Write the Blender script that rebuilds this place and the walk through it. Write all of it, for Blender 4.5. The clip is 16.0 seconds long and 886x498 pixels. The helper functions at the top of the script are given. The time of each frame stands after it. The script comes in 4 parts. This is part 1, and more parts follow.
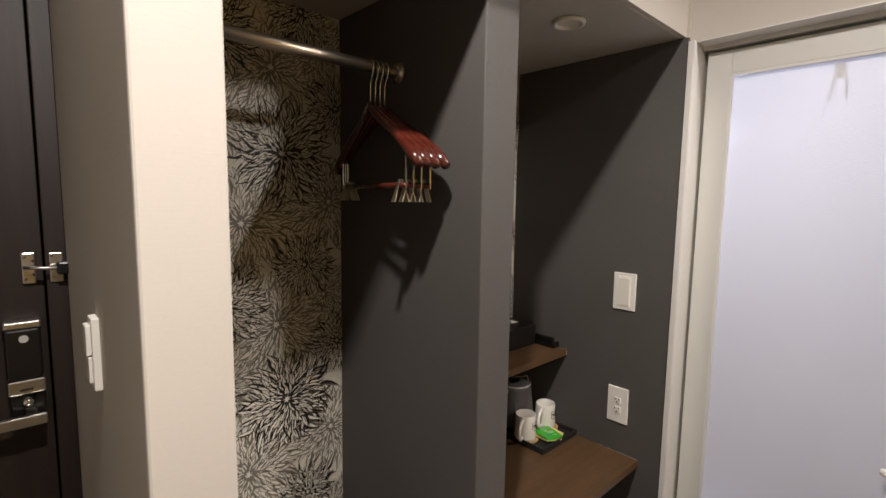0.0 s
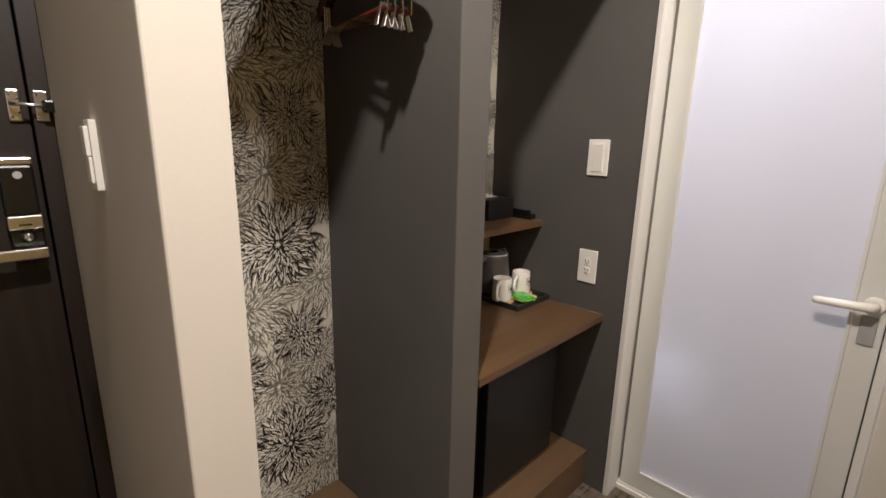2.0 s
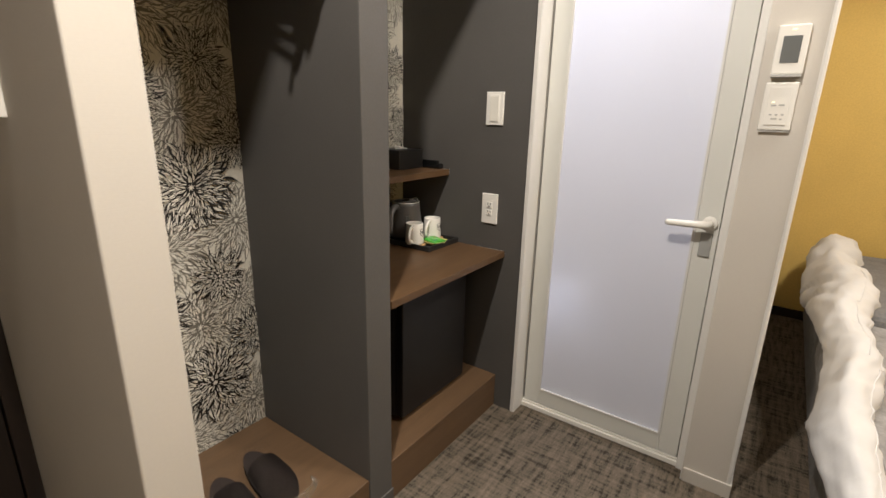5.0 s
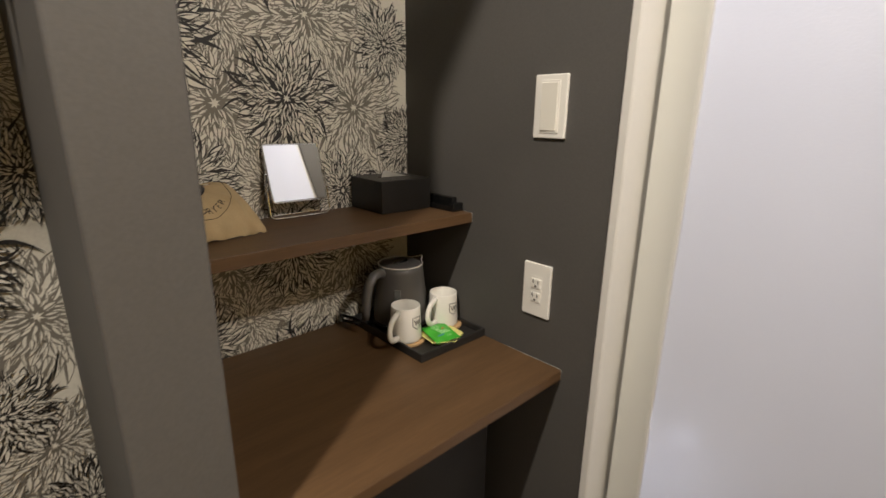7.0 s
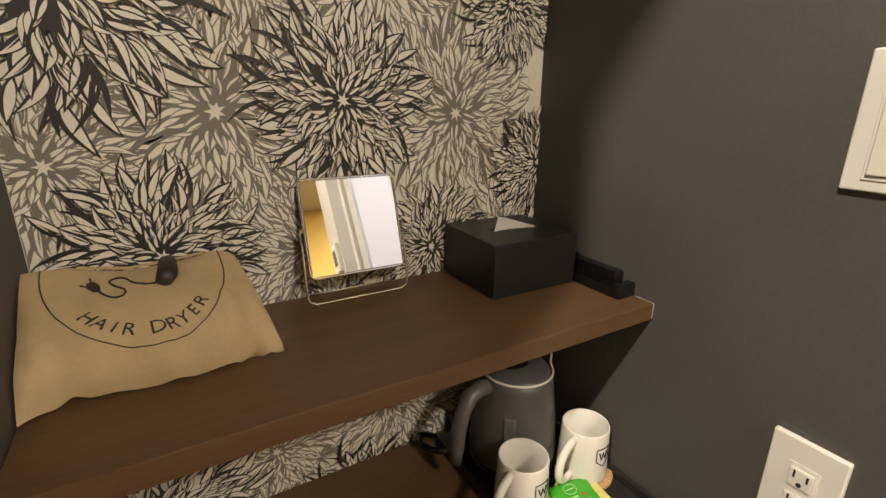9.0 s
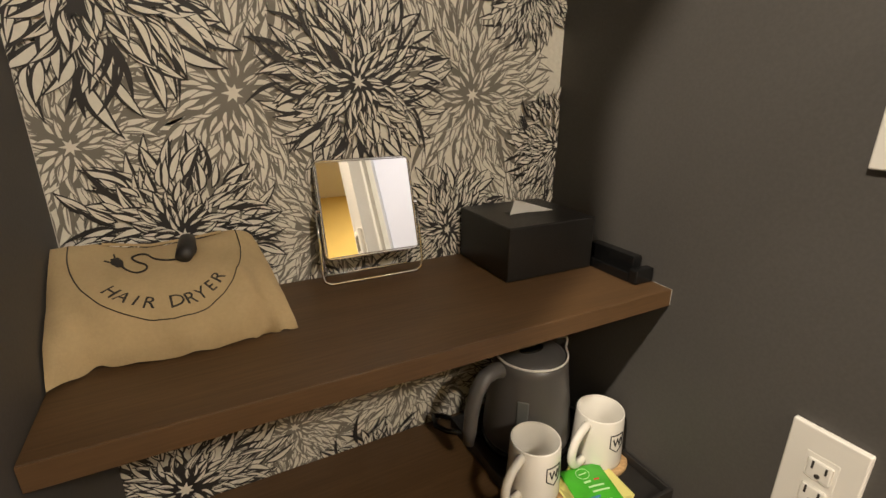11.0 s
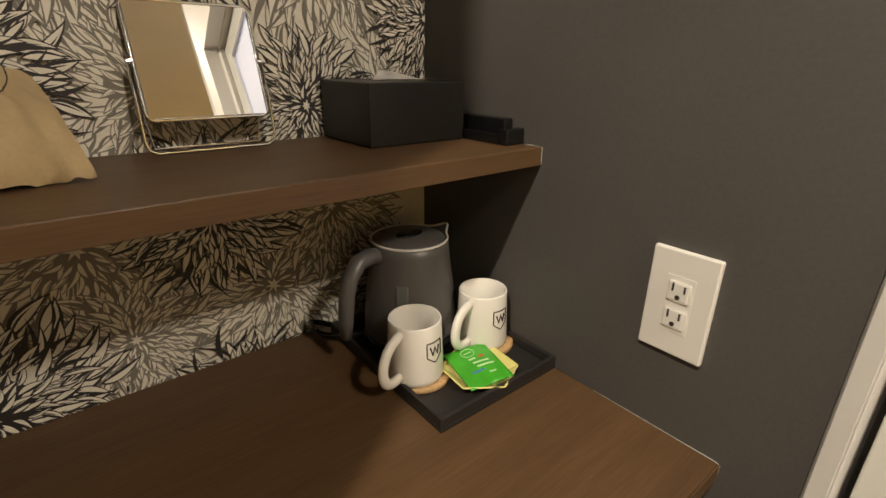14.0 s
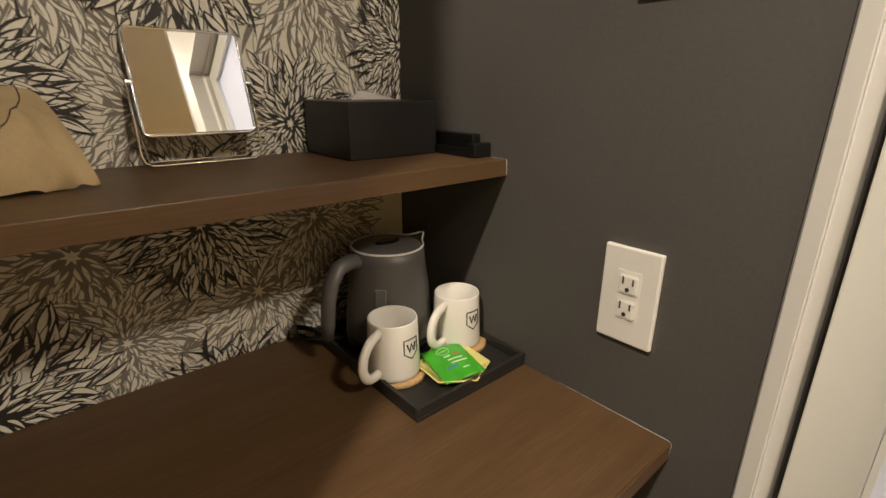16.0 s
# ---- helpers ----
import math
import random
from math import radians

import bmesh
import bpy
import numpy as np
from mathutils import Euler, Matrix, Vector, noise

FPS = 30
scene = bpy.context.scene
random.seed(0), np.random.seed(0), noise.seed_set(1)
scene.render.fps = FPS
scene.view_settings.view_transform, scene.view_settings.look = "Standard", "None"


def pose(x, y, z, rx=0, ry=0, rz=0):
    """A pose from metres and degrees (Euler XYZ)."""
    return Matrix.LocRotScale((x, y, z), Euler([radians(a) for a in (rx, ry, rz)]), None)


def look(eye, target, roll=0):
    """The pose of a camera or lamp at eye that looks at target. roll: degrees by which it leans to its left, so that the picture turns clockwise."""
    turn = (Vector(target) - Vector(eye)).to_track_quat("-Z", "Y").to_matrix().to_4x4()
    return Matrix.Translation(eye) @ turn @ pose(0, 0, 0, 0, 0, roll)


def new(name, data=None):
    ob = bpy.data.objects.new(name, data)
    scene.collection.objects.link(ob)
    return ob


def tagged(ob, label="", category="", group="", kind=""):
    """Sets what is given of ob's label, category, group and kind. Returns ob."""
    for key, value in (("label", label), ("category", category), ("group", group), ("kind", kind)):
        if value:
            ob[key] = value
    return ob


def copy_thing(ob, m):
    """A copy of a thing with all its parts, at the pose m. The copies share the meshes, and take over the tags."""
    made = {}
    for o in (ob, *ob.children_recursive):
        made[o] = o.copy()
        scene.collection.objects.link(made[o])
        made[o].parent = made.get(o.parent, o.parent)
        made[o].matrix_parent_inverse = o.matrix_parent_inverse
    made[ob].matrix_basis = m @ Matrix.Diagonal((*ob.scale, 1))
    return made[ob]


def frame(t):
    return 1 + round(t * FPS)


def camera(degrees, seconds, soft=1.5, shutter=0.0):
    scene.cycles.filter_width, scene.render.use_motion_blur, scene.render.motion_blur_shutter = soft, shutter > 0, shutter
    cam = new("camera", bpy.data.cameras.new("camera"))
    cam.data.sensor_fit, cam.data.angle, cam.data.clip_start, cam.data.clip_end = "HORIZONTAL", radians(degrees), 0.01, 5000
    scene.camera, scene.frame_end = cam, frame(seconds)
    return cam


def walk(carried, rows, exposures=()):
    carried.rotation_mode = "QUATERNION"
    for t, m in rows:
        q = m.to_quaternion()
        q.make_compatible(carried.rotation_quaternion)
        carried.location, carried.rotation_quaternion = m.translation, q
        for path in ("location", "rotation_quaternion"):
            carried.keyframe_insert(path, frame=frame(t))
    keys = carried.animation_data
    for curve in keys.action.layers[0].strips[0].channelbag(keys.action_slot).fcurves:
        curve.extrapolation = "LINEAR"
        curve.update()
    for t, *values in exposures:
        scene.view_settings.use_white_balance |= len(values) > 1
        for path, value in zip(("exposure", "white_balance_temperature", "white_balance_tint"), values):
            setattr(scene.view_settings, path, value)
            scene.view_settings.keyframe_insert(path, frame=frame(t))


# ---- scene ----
cam = camera(86.2, 16.0, shutter=0.35)
PATH = [
    (0, (0.001, -0.001, 1.57), (1.361, 1.451, 1.359), 0.9),
    (0.5, (-0.012, -0.012, 1.544), (1.336, 1.441, 1.282), 1.0),
    (1, (-0.027, -0.03, 1.471), (1.329, 1.405, 1.152), 1.0),
    (1.5, (-0.037, -0.056, 1.433), (1.33, 1.35, 1.037), 1.1),
    (2, (-0.068, -0.084, 1.342), (1.315, 1.282, 0.873), 1.2),
    (2.5, (-0.104, -0.125, 1.293), (1.323, 1.18, 0.783), 1.3),
    (3, (-0.162, -0.188, 1.257), (1.325, 1.035, 0.717), 1.5),
    (3.5, (-0.312, -0.28, 1.248), (1.239, 0.852, 0.687), 1.5),
    (3.7, (-0.351, -0.301, 1.249), (1.217, 0.804, 0.682), 1.4),
    (5.8, (0.096, -0.112, 1.269), (1.655, 1.025, 0.742), 1.5),
    (6, (0.174, -0.073, 1.28), (1.69, 1.113, 0.736), 1.1),
    (6.5, (0.436, 0.021, 1.278), (1.856, 1.316, 0.723), 1.0),
    (7, (0.665, 0.135, 1.258), (1.979, 1.541, 0.711), 0.8),
    (7.5, (0.817, 0.313, 1.278), (2.013, 1.821, 0.734), 0.8),
    (8, (0.917, 0.437, 1.284), (2.03, 2.004, 0.73), 0.8),
    (8.5, (0.946, 0.529, 1.309), (1.985, 2.136, 0.728), 0.7),
    (9, (0.941, 0.558, 1.289), (1.922, 2.195, 0.69), 0.7),
    (11.5, (0.965, 0.538, 1.282), (1.841, 2.209, 0.617), 0.4),
    (12, (0.995, 0.524, 1.272), (1.922, 2.156, 0.58), 0.6),
    (12.5, (1.008, 0.512, 1.209), (2.015, 2.089, 0.502), 0.8),
    (13, (1.016, 0.525, 1.167), (2.09, 2.054, 0.453), 0.6),
    (13.5, (1.013, 0.525, 1.139), (2.145, 2.009, 0.419), 0.8),
    (14, (1.006, 0.52, 1.128), (2.179, 1.965, 0.395), 0.5),
    (14.5, (1.006, 0.512, 1.117), (2.23, 1.915, 0.385), 0.5),
    (15, (1.006, 0.5, 1.104), (2.276, 1.872, 0.392), 0.5),
    (15.5, (0.999, 0.489, 1.111), (2.281, 1.864, 0.428), 0.5),
    (16, (0.979, 0.467, 1.122), (2.226, 1.894, 0.48), 0.4),
]
walk(cam, [(t, look(eye, target, roll)) for t, eye, target, roll in PATH], [(0, -0.22, 5750, 14), (1.0, -0.04, 5850, 14), (2.0, 0.10, 5850, 14), (3.0, 0.34, 5850, 14), (3.5, 0.36, 5850, 13), (6.0, 0.18, 5800, 10), (7.0, 0.12, 5950, 10), (7.5, -0.06, 6300, 10), (8.5, 0.34, 6400, 10), (9.0, 0.42, 6400, 10), (12.0, 0.36, 6450, 10), (16.0, 0.24, 6450, 10)])

# ---- light ----
world = bpy.data.worlds.new("world")
scene.world = world
world.use_nodes = True
world.node_tree.nodes["Background"].inputs[0].default_value = (1.0, 0.85, 0.65, 1)
world.node_tree.nodes["Background"].inputs[1].default_value = 0.0


def lamp(name, kind, at, watts, colour, size, aim=None, cone=165, blend=0.35):
    data = bpy.data.lights.new(name, kind)
    data.energy, data.color = watts, colour
    if kind == "SPOT":
        data.spot_size, data.spot_blend, data.shadow_soft_size = radians(cone), blend, size
    elif kind == "AREA":
        data.shape, data.size = "DISK", size
    else:
        data.shadow_soft_size = size
    ob = new(name, data)
    ob.matrix_world = look(at, aim) if aim else Matrix.Translation(at)
    return ob


WARM, COOL = (1.0, 0.87, 0.71), (0.89, 0.89, 1.0)
# the corridor downlight: a beam with a wide spill round it
lamp("corridor_lamp_beam", "SPOT", (0.085, 0.205, 2.66), 105, WARM, 0.032, (0.085, 0.2051, 0), 60, 1.0)
lamp("corridor_lamp_spill", "SPOT", (0.085, 0.205, 2.66), 144, WARM, 0.032, (0.085, 0.2051, 0), 165, 0.6)
# four zero-size spots spread apart stand in for one unseen soft ceiling lamp
for px, py in ((1.28, -1.02), (1.39, -1.06), (1.28, -1.16), (1.39, -1.20)):
    lamp("passage_lamp", "SPOT", (px, py, 2.66), 28, WARM, 0.0, (px, py + 0.0001, 0))
# added fill spot, brightens the niche wallpaper from a lower angle
lamp("added_low_fill", "SPOT", (1.44, -1.85, 2.66), 8, WARM, 0.0, (1.44, -1.8499, 0))
lamp("bedroom_lamp", "AREA", (2.6, -1.9, 2.66), 30, WARM, 0.4, (2.6, -1.9, 0))
lamp("bathroom_lamp", "AREA", (2.35, 0.35, 2.30), 7.1, COOL, 0.4, (2.35, 0.35, 0))
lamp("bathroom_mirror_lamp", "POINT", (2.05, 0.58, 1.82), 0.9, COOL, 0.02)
# added point source behind the pane, only makes its low bright blob
lamp("pane_low_glow", "POINT", (1.74, 0.44, 0.53), 0.16, COOL, 0.03)

# ---- materials ----


def material(name, base, rough=0.6, metal=0.0, vary=0.15, scale=8.0, stretch=(1, 1, 1), fine=0.0, fine_scale=120.0, bump=0.0, bump_scale=200.0, bump_stretch=(1, 1, 1), spec=0.5, coat=0.0):
    """Painted or natural surface: two scales of tone variation, fine relief."""
    m = bpy.data.materials.new(name)
    m.use_nodes = True
    n, l = m.node_tree.nodes, m.node_tree.links
    p = n["Principled BSDF"]
    p.inputs["Roughness"].default_value = rough
    p.inputs["Metallic"].default_value = metal
    p.inputs["Specular IOR Level"].default_value = spec
    p.inputs["Coat Weight"].default_value = coat
    tc = n.new("ShaderNodeTexCoord")

    def tex(sc, st, detail):
        mp = n.new("ShaderNodeMapping")
        mp.inputs["Scale"].default_value = st
        l.new(tc.outputs["Object"], mp.inputs["Vector"])
        t = n.new("ShaderNodeTexNoise")
        t.inputs["Scale"].default_value, t.inputs["Detail"].default_value = sc, detail
        l.new(mp.outputs[0], t.inputs["Vector"])
        return t

    big = tex(scale, stretch, 4)
    r = n.new("ShaderNodeMapRange")
    r.inputs["From Min"].default_value, r.inputs["From Max"].default_value = 0.3, 0.7
    r.inputs["To Min"].default_value, r.inputs["To Max"].default_value = 1 - vary, 1 + vary
    l.new(big.outputs["Fac"], r.inputs["Value"])
    value = r.outputs[0]
    if fine:
        small = tex(fine_scale, stretch, 2)
        q = n.new("ShaderNodeMapRange")
        q.inputs["From Min"].default_value, q.inputs["From Max"].default_value = 0.3, 0.7
        q.inputs["To Min"].default_value, q.inputs["To Max"].default_value = 1 - fine, 1 + fine
        l.new(small.outputs["Fac"], q.inputs["Value"])
        mul = n.new("ShaderNodeMath")
        mul.operation = "MULTIPLY"
        l.new(value, mul.inputs[0])
        l.new(q.outputs[0], mul.inputs[1])
        value = mul.outputs[0]
    mix = n.new("ShaderNodeVectorMath")
    mix.operation = "SCALE"
    mix.inputs[0].default_value = base
    l.new(value, mix.inputs["Scale"])
    l.new(mix.outputs[0], p.inputs["Base Color"])
    if bump:
        b = n.new("ShaderNodeBump")
        b.inputs["Strength"].default_value, b.inputs["Distance"].default_value = bump, 0.002
        l.new(tex(bump_scale, bump_stretch, 3).outputs["Fac"], b.inputs["Height"])
        l.new(b.outputs[0], p.inputs["Normal"])
    return m


CREAM = material("cream_vinyl_wallpaper", (0.545, 0.508, 0.447), 0.75, vary=0.02, scale=3, fine=0.012, fine_scale=160, bump=0.07, bump_scale=200, bump_stretch=(0.12, 0.12, 2.2))
# tone of the unseen west wall, set dark to reduce bounced light
TAUPE = material("bounce_cutting_taupe", (0.27, 0.245, 0.21), 0.75, vary=0.04, scale=3, fine=0.03, fine_scale=160)
WHITE = material("white_painted_trim", (0.68, 0.66, 0.615), 0.42, vary=0.02, scale=4, fine=0.01, bump=0.08, bump_scale=90)
GREY = material("charcoal_wallpaper", (0.080, 0.0745, 0.068), 0.60, vary=0.05, scale=4, fine=0.06, fine_scale=260, bump=0.07, bump_scale=300, bump_stretch=(0.5, 0.5, 1))
CEIL = material("ceiling_paper", (0.50, 0.475, 0.425), 0.85, vary=0.03, scale=3, fine=0.03, bump=0.3, bump_scale=180)
MUSTARD = material("mustard_wallpaper", (0.58, 0.40, 0.105), 0.8, vary=0.05, scale=3, fine=0.05, bump=0.4, bump_scale=150)
PAPER = material("flower_wallpaper_ground", (0.66, 0.63, 0.54), 0.7, vary=0.06, scale=6, fine=0.05, fine_scale=150, bump=0.2, bump_scale=250)
PETAL = material("flower_wallpaper_petal", (0.68, 0.65, 0.56), 0.7, vary=0.05, scale=9, fine=0.04, fine_scale=150)
INK = material("black_ink", (0.015, 0.014, 0.014), 0.6, vary=0.15, scale=20)
INK_BLACK = material("wallpaper_black_ink", (0.019, 0.017, 0.016), 0.6, vary=0.15, scale=20)
INK_GREY = material("grey_ink", (0.175, 0.160, 0.132), 0.65, vary=0.12, scale=12)
WOOD = material("brown_wood_laminate", (0.098, 0.055, 0.025), 0.42, vary=0.14, scale=5, stretch=(0.35, 6, 6), fine=0.12, fine_scale=60, bump=0.08, bump_scale=60, bump_stretch=(0.3, 6, 6), spec=0.35)
PLINTH = material("brown_plinth_laminate", (0.112, 0.066, 0.033), 0.45, vary=0.10, scale=5, stretch=(0.35, 6, 6), fine=0.08, fine_scale=60)
DOORWOOD = material("dark_wood_veneer", (0.013, 0.0072, 0.0045), 0.55, vary=0.35, scale=7, stretch=(6, 6, 0.35), fine=0.2, fine_scale=70)
STEEL = material("brushed_steel", (0.62, 0.60, 0.56), 0.28, metal=1.0, vary=0.05, scale=60)
CHROME = material("polished_chrome", (0.80, 0.79, 0.76), 0.08, metal=1.0, vary=0.01)
BRONZE = material("satin_rod_metal", (0.66, 0.60, 0.50), 0.34, metal=1.0, vary=0.04, scale=30)
BLACK = material("black_plastic", (0.007, 0.007, 0.007), 0.26, vary=0.1, scale=30)
MATTBLACK = material("matt_black_lacquer", (0.018, 0.0165, 0.015), 0.5, vary=0.15, scale=12, fine=0.1)
FRIDGE = material("fridge_door_black", (0.014, 0.0125, 0.0115), 0.42, vary=0.12, scale=8, fine=0.1, fine_scale=300, bump=0.15, bump_scale=300, spec=0.3)
LEATHER = material("black_leatherette", (0.0125, 0.0115, 0.0105), 0.34, vary=0.12, scale=15, bump=0.3, bump_scale=400)
PLATE = material("white_switch_plastic", (0.78, 0.755, 0.69), 0.35, vary=0.015, scale=10)
PLATE_IN = material("ivory_switch_plastic", (0.70, 0.67, 0.59), 0.38, vary=0.015, scale=10)
SLOT = material("dark_slot", (0.03, 0.026, 0.022), 0.6, vary=0.1)
REDWOOD = material("mahogany_varnish", (0.062, 0.012, 0.0065), 0.22, vary=0.25, scale=18, stretch=(3, 0.5, 3), coat=0.5)
CERAMIC = material("white_glazed_ceramic", (0.76, 0.73, 0.66), 0.14, vary=0.02, scale=20, coat=0.4)
CORK = material("cork", (0.46, 0.29, 0.13), 0.8, vary=0.12, scale=60, fine=0.2, fine_scale=300, bump=0.3, bump_scale=300)
KETTLE = material("dark_grey_kettle_coating", (0.100, 0.094, 0.089), 0.40, vary=0.05, scale=12)
DISH = material("pale_yellow_dish", (0.66, 0.60, 0.20), 0.35, vary=0.05, scale=30)
GREEN = material("green_foil_sachet", (0.055, 0.36, 0.022), 0.35, vary=0.14, scale=40, bump=0.3, bump_scale=80)
GREEN_PALE = material("pale_green_print", (0.42, 0.66, 0.34), 0.4, vary=0.05)
RED = material("red_print", (0.55, 0.05, 0.03), 0.4, vary=0.05)
BLUE = material("blue_print", (0.05, 0.16, 0.35), 0.4, vary=0.05)
CANVAS = material("tan_cotton_canvas", (0.415, 0.31, 0.165), 0.85, vary=0.08, scale=14, fine=0.035, fine_scale=300, bump=0.12, bump_scale=500)
PRINT = material("dark_fabric_print", (0.022, 0.018, 0.014), 0.8, vary=0.1)
TISSUE = material("white_tissue", (0.88, 0.86, 0.82), 0.9, vary=0.03, scale=30)
SLIPPER = material("dark_brown_slipper_cloth", (0.020, 0.0125, 0.0095), 0.95, vary=0.25, scale=25, fine=0.2, bump=0.5, bump_scale=300)
DUVET = material("white_duvet_cotton", (0.58, 0.57, 0.555), 0.85, vary=0.03, scale=10, bump=0.1, bump_scale=160)
BEDGREY = material("grey_flecked_blanket", (0.235, 0.225, 0.215), 0.9, vary=0.16, scale=22, fine=0.15, fine_scale=90, bump=0.3, bump_scale=120)
BEDDARK = material("dark_grey_upholstery", (0.15, 0.145, 0.14), 0.9, vary=0.14, scale=16, fine=0.15, fine_scale=90, bump=0.3, bump_scale=120)
SCREEN = material("grey_lcd", (0.13, 0.135, 0.13), 0.25, vary=0.03)
PALEGREY = material("pale_grey_print", (0.45, 0.44, 0.41), 0.5, vary=0.03)
DOORFRAME = material("door_leaf_aluminium", (0.64, 0.635, 0.585), 0.4, vary=0.02, scale=4)
STRIKE = material("grey_lock_case", (0.33, 0.33, 0.31), 0.4, vary=0.05)


def carpet():
    m = bpy.data.materials.new("woven_tile_carpet")
    m.use_nodes = True
    n, l = m.node_tree.nodes, m.node_tree.links
    p = n["Principled BSDF"]
    p.inputs["Roughness"].default_value = 0.95
    p.inputs["Specular IOR Level"].default_value = 0.15
    tc = n.new("ShaderNodeTexCoord")

    def streak(st, sc, detail=3):
        mp = n.new("ShaderNodeMapping")
        mp.inputs["Scale"].default_value = st
        l.new(tc.outputs["Object"], mp.inputs["Vector"])
        t = n.new("ShaderNodeTexNoise")
        t.inputs["Scale"].default_value, t.inputs["Detail"].default_value = sc, detail
        l.new(mp.outputs[0], t.inputs["Vector"])
        return t.outputs["Fac"]

    def maths(op, a, b):
        q = n.new("ShaderNodeMath")
        q.operation = op
        for k, v in enumerate((a, b)):
            if isinstance(v, (int, float)):
                q.inputs[k].default_value = v
            else:
                l.new(v, q.inputs[k])
        return q.outputs[0]

    along = streak((1.2, 9, 1), 7.0, 3)
    across = streak((10, 1.3, 1), 6.5, 3)
    patch = streak((1, 1, 1), 11, 2)
    grain = streak((1, 2.2, 1), 95, 2)
    total = maths("ADD", maths("MULTIPLY", along, 0.40), maths("MULTIPLY", across, 0.36))
    total = maths("ADD", total, maths("MULTIPLY", patch, 0.10))
    total = maths("ADD", total, maths("MULTIPLY", grain, 0.22))
    ramp = n.new("ShaderNodeValToRGB")
    e = ramp.color_ramp.elements
    e[0].position, e[0].color = 0.435, (0.030, 0.024, 0.017, 1)
    e[1].position, e[1].color = 0.67, (0.165, 0.127, 0.093, 1)
    mid = e.new(0.52)
    mid.color = (0.094, 0.078, 0.057, 1)
    l.new(total, ramp.inputs[0])
    l.new(ramp.outputs[0], p.inputs["Base Color"])
    b = n.new("ShaderNodeBump")
    b.inputs["Strength"].default_value, b.inputs["Distance"].default_value = 0.6, 0.004
    l.new(total, b.inputs["Height"])
    l.new(b.outputs[0], p.inputs["Normal"])
    return m


def frosted():
    """Pebbled plastic pane: mostly scattering, partly rough see-through, so that the lamp behind sparkles."""
    m = bpy.data.materials.new("frosted_pane")
    m.use_nodes = True
    n, l = m.node_tree.nodes, m.node_tree.links
    n.remove(n["Principled BSDF"])

    def mixed(fac, a, b):
        q = n.new("ShaderNodeMixShader")
        q.inputs[0].default_value = fac
        l.new(a, q.inputs[1])
        l.new(b, q.inputs[2])
        return q.outputs[0]

    tc, t, b = n.new("ShaderNodeTexCoord"), n.new("ShaderNodeTexNoise"), n.new("ShaderNodeBump")
    t.inputs["Scale"].default_value, t.inputs["Detail"].default_value = 300, 1.0
    b.inputs["Strength"].default_value, b.inputs["Distance"].default_value = 1.0, 0.0012
    l.new(tc.outputs["Object"], t.inputs["Vector"])
    l.new(t.outputs["Fac"], b.inputs["Height"])
    tr, df, gl, rf = (n.new("ShaderNodeBsdf" + kind) for kind in ("Translucent", "Diffuse", "Glossy", "Refraction"))
    tr.inputs[0].default_value = (0.93, 0.93, 0.96, 1)
    df.inputs[0].default_value = (0.72, 0.70, 0.68, 1)
    gl.inputs["Roughness"].default_value = 0.30
    rf.inputs["Roughness"].default_value, rf.inputs["IOR"].default_value = 0.05, 1.30
    for shader in (gl, rf):
        l.new(b.outputs[0], shader.inputs["Normal"])
    body = mixed(0.35, tr.outputs[0], df.outputs[0])
    body = mixed(0.14, body, rf.outputs[0])
    l.new(mixed(0.06, body, gl.outputs[0]), n["Material Output"].inputs[0])
    return m


def film_plastic(name="clear_plastic_film", gloss=0.018):
    m = bpy.data.materials.new(name)
    m.use_nodes = True
    n, l = m.node_tree.nodes, m.node_tree.links
    n.remove(n["Principled BSDF"])
    tr, gl, mix = n.new("ShaderNodeBsdfTransparent"), n.new("ShaderNodeBsdfGlossy"), n.new("ShaderNodeMixShader")
    gl.inputs["Roughness"].default_value = 0.07
    mix.inputs[0].default_value = gloss
    tc, t, b = n.new("ShaderNodeTexCoord"), n.new("ShaderNodeTexNoise"), n.new("ShaderNodeBump")
    t.inputs["Scale"].default_value, t.inputs["Detail"].default_value = 60, 3
    b.inputs["Strength"].default_value, b.inputs["Distance"].default_value = 1.0, 0.012
    l.new(tc.outputs["Object"], t.inputs["Vector"])
    l.new(t.outputs["Fac"], b.inputs["Height"])
    l.new(b.outputs[0], gl.inputs["Normal"])
    l.new(tr.outputs[0], mix.inputs[1])
    l.new(gl.outputs[0], mix.inputs[2])
    l.new(mix.outputs[0], n["Material Output"].inputs[0])
    return m


def mirror_glass():
    m = bpy.data.materials.new("mirror_glass")
    m.use_nodes = True
    p = m.node_tree.nodes["Principled BSDF"]
    p.inputs["Base Color"].default_value = (0.93, 0.93, 0.91, 1)
    p.inputs["Metallic"].default_value, p.inputs["Roughness"].default_value = 1.0, 0.0
    return m


CARPET, FROST, FILM, MIRROR = carpet(), frosted(), film_plastic(), mirror_glass()
HEM = film_plastic("folded_plastic_hem", 0.55)

# ---- building blocks ----


def link(name, bm, mat, parent=None, label="", smooth=False):
    me = bpy.data.meshes.new(name)
    bmesh.ops.recalc_face_normals(bm, faces=bm.faces)
    bm.to_mesh(me)
    bm.free()
    me.materials.append(mat)
    if smooth:
        me.polygons.foreach_set("use_smooth", [True] * len(me.polygons))
        me.update()
    ob = new(name, me)
    if parent:
        ob.parent = parent
    return tagged(ob, label)


def part(name, bm, mat, parent, label="", smooth=False):
    return link(name, bm, mat, parent, label, smooth)


def thing(name, at, label, category, group="", turn=0.0):
    ob = new(name)
    ob.empty_display_size = 0.05
    ob.matrix_world = pose(*at, 0, 0, turn)
    return tagged(ob, label, category, group)


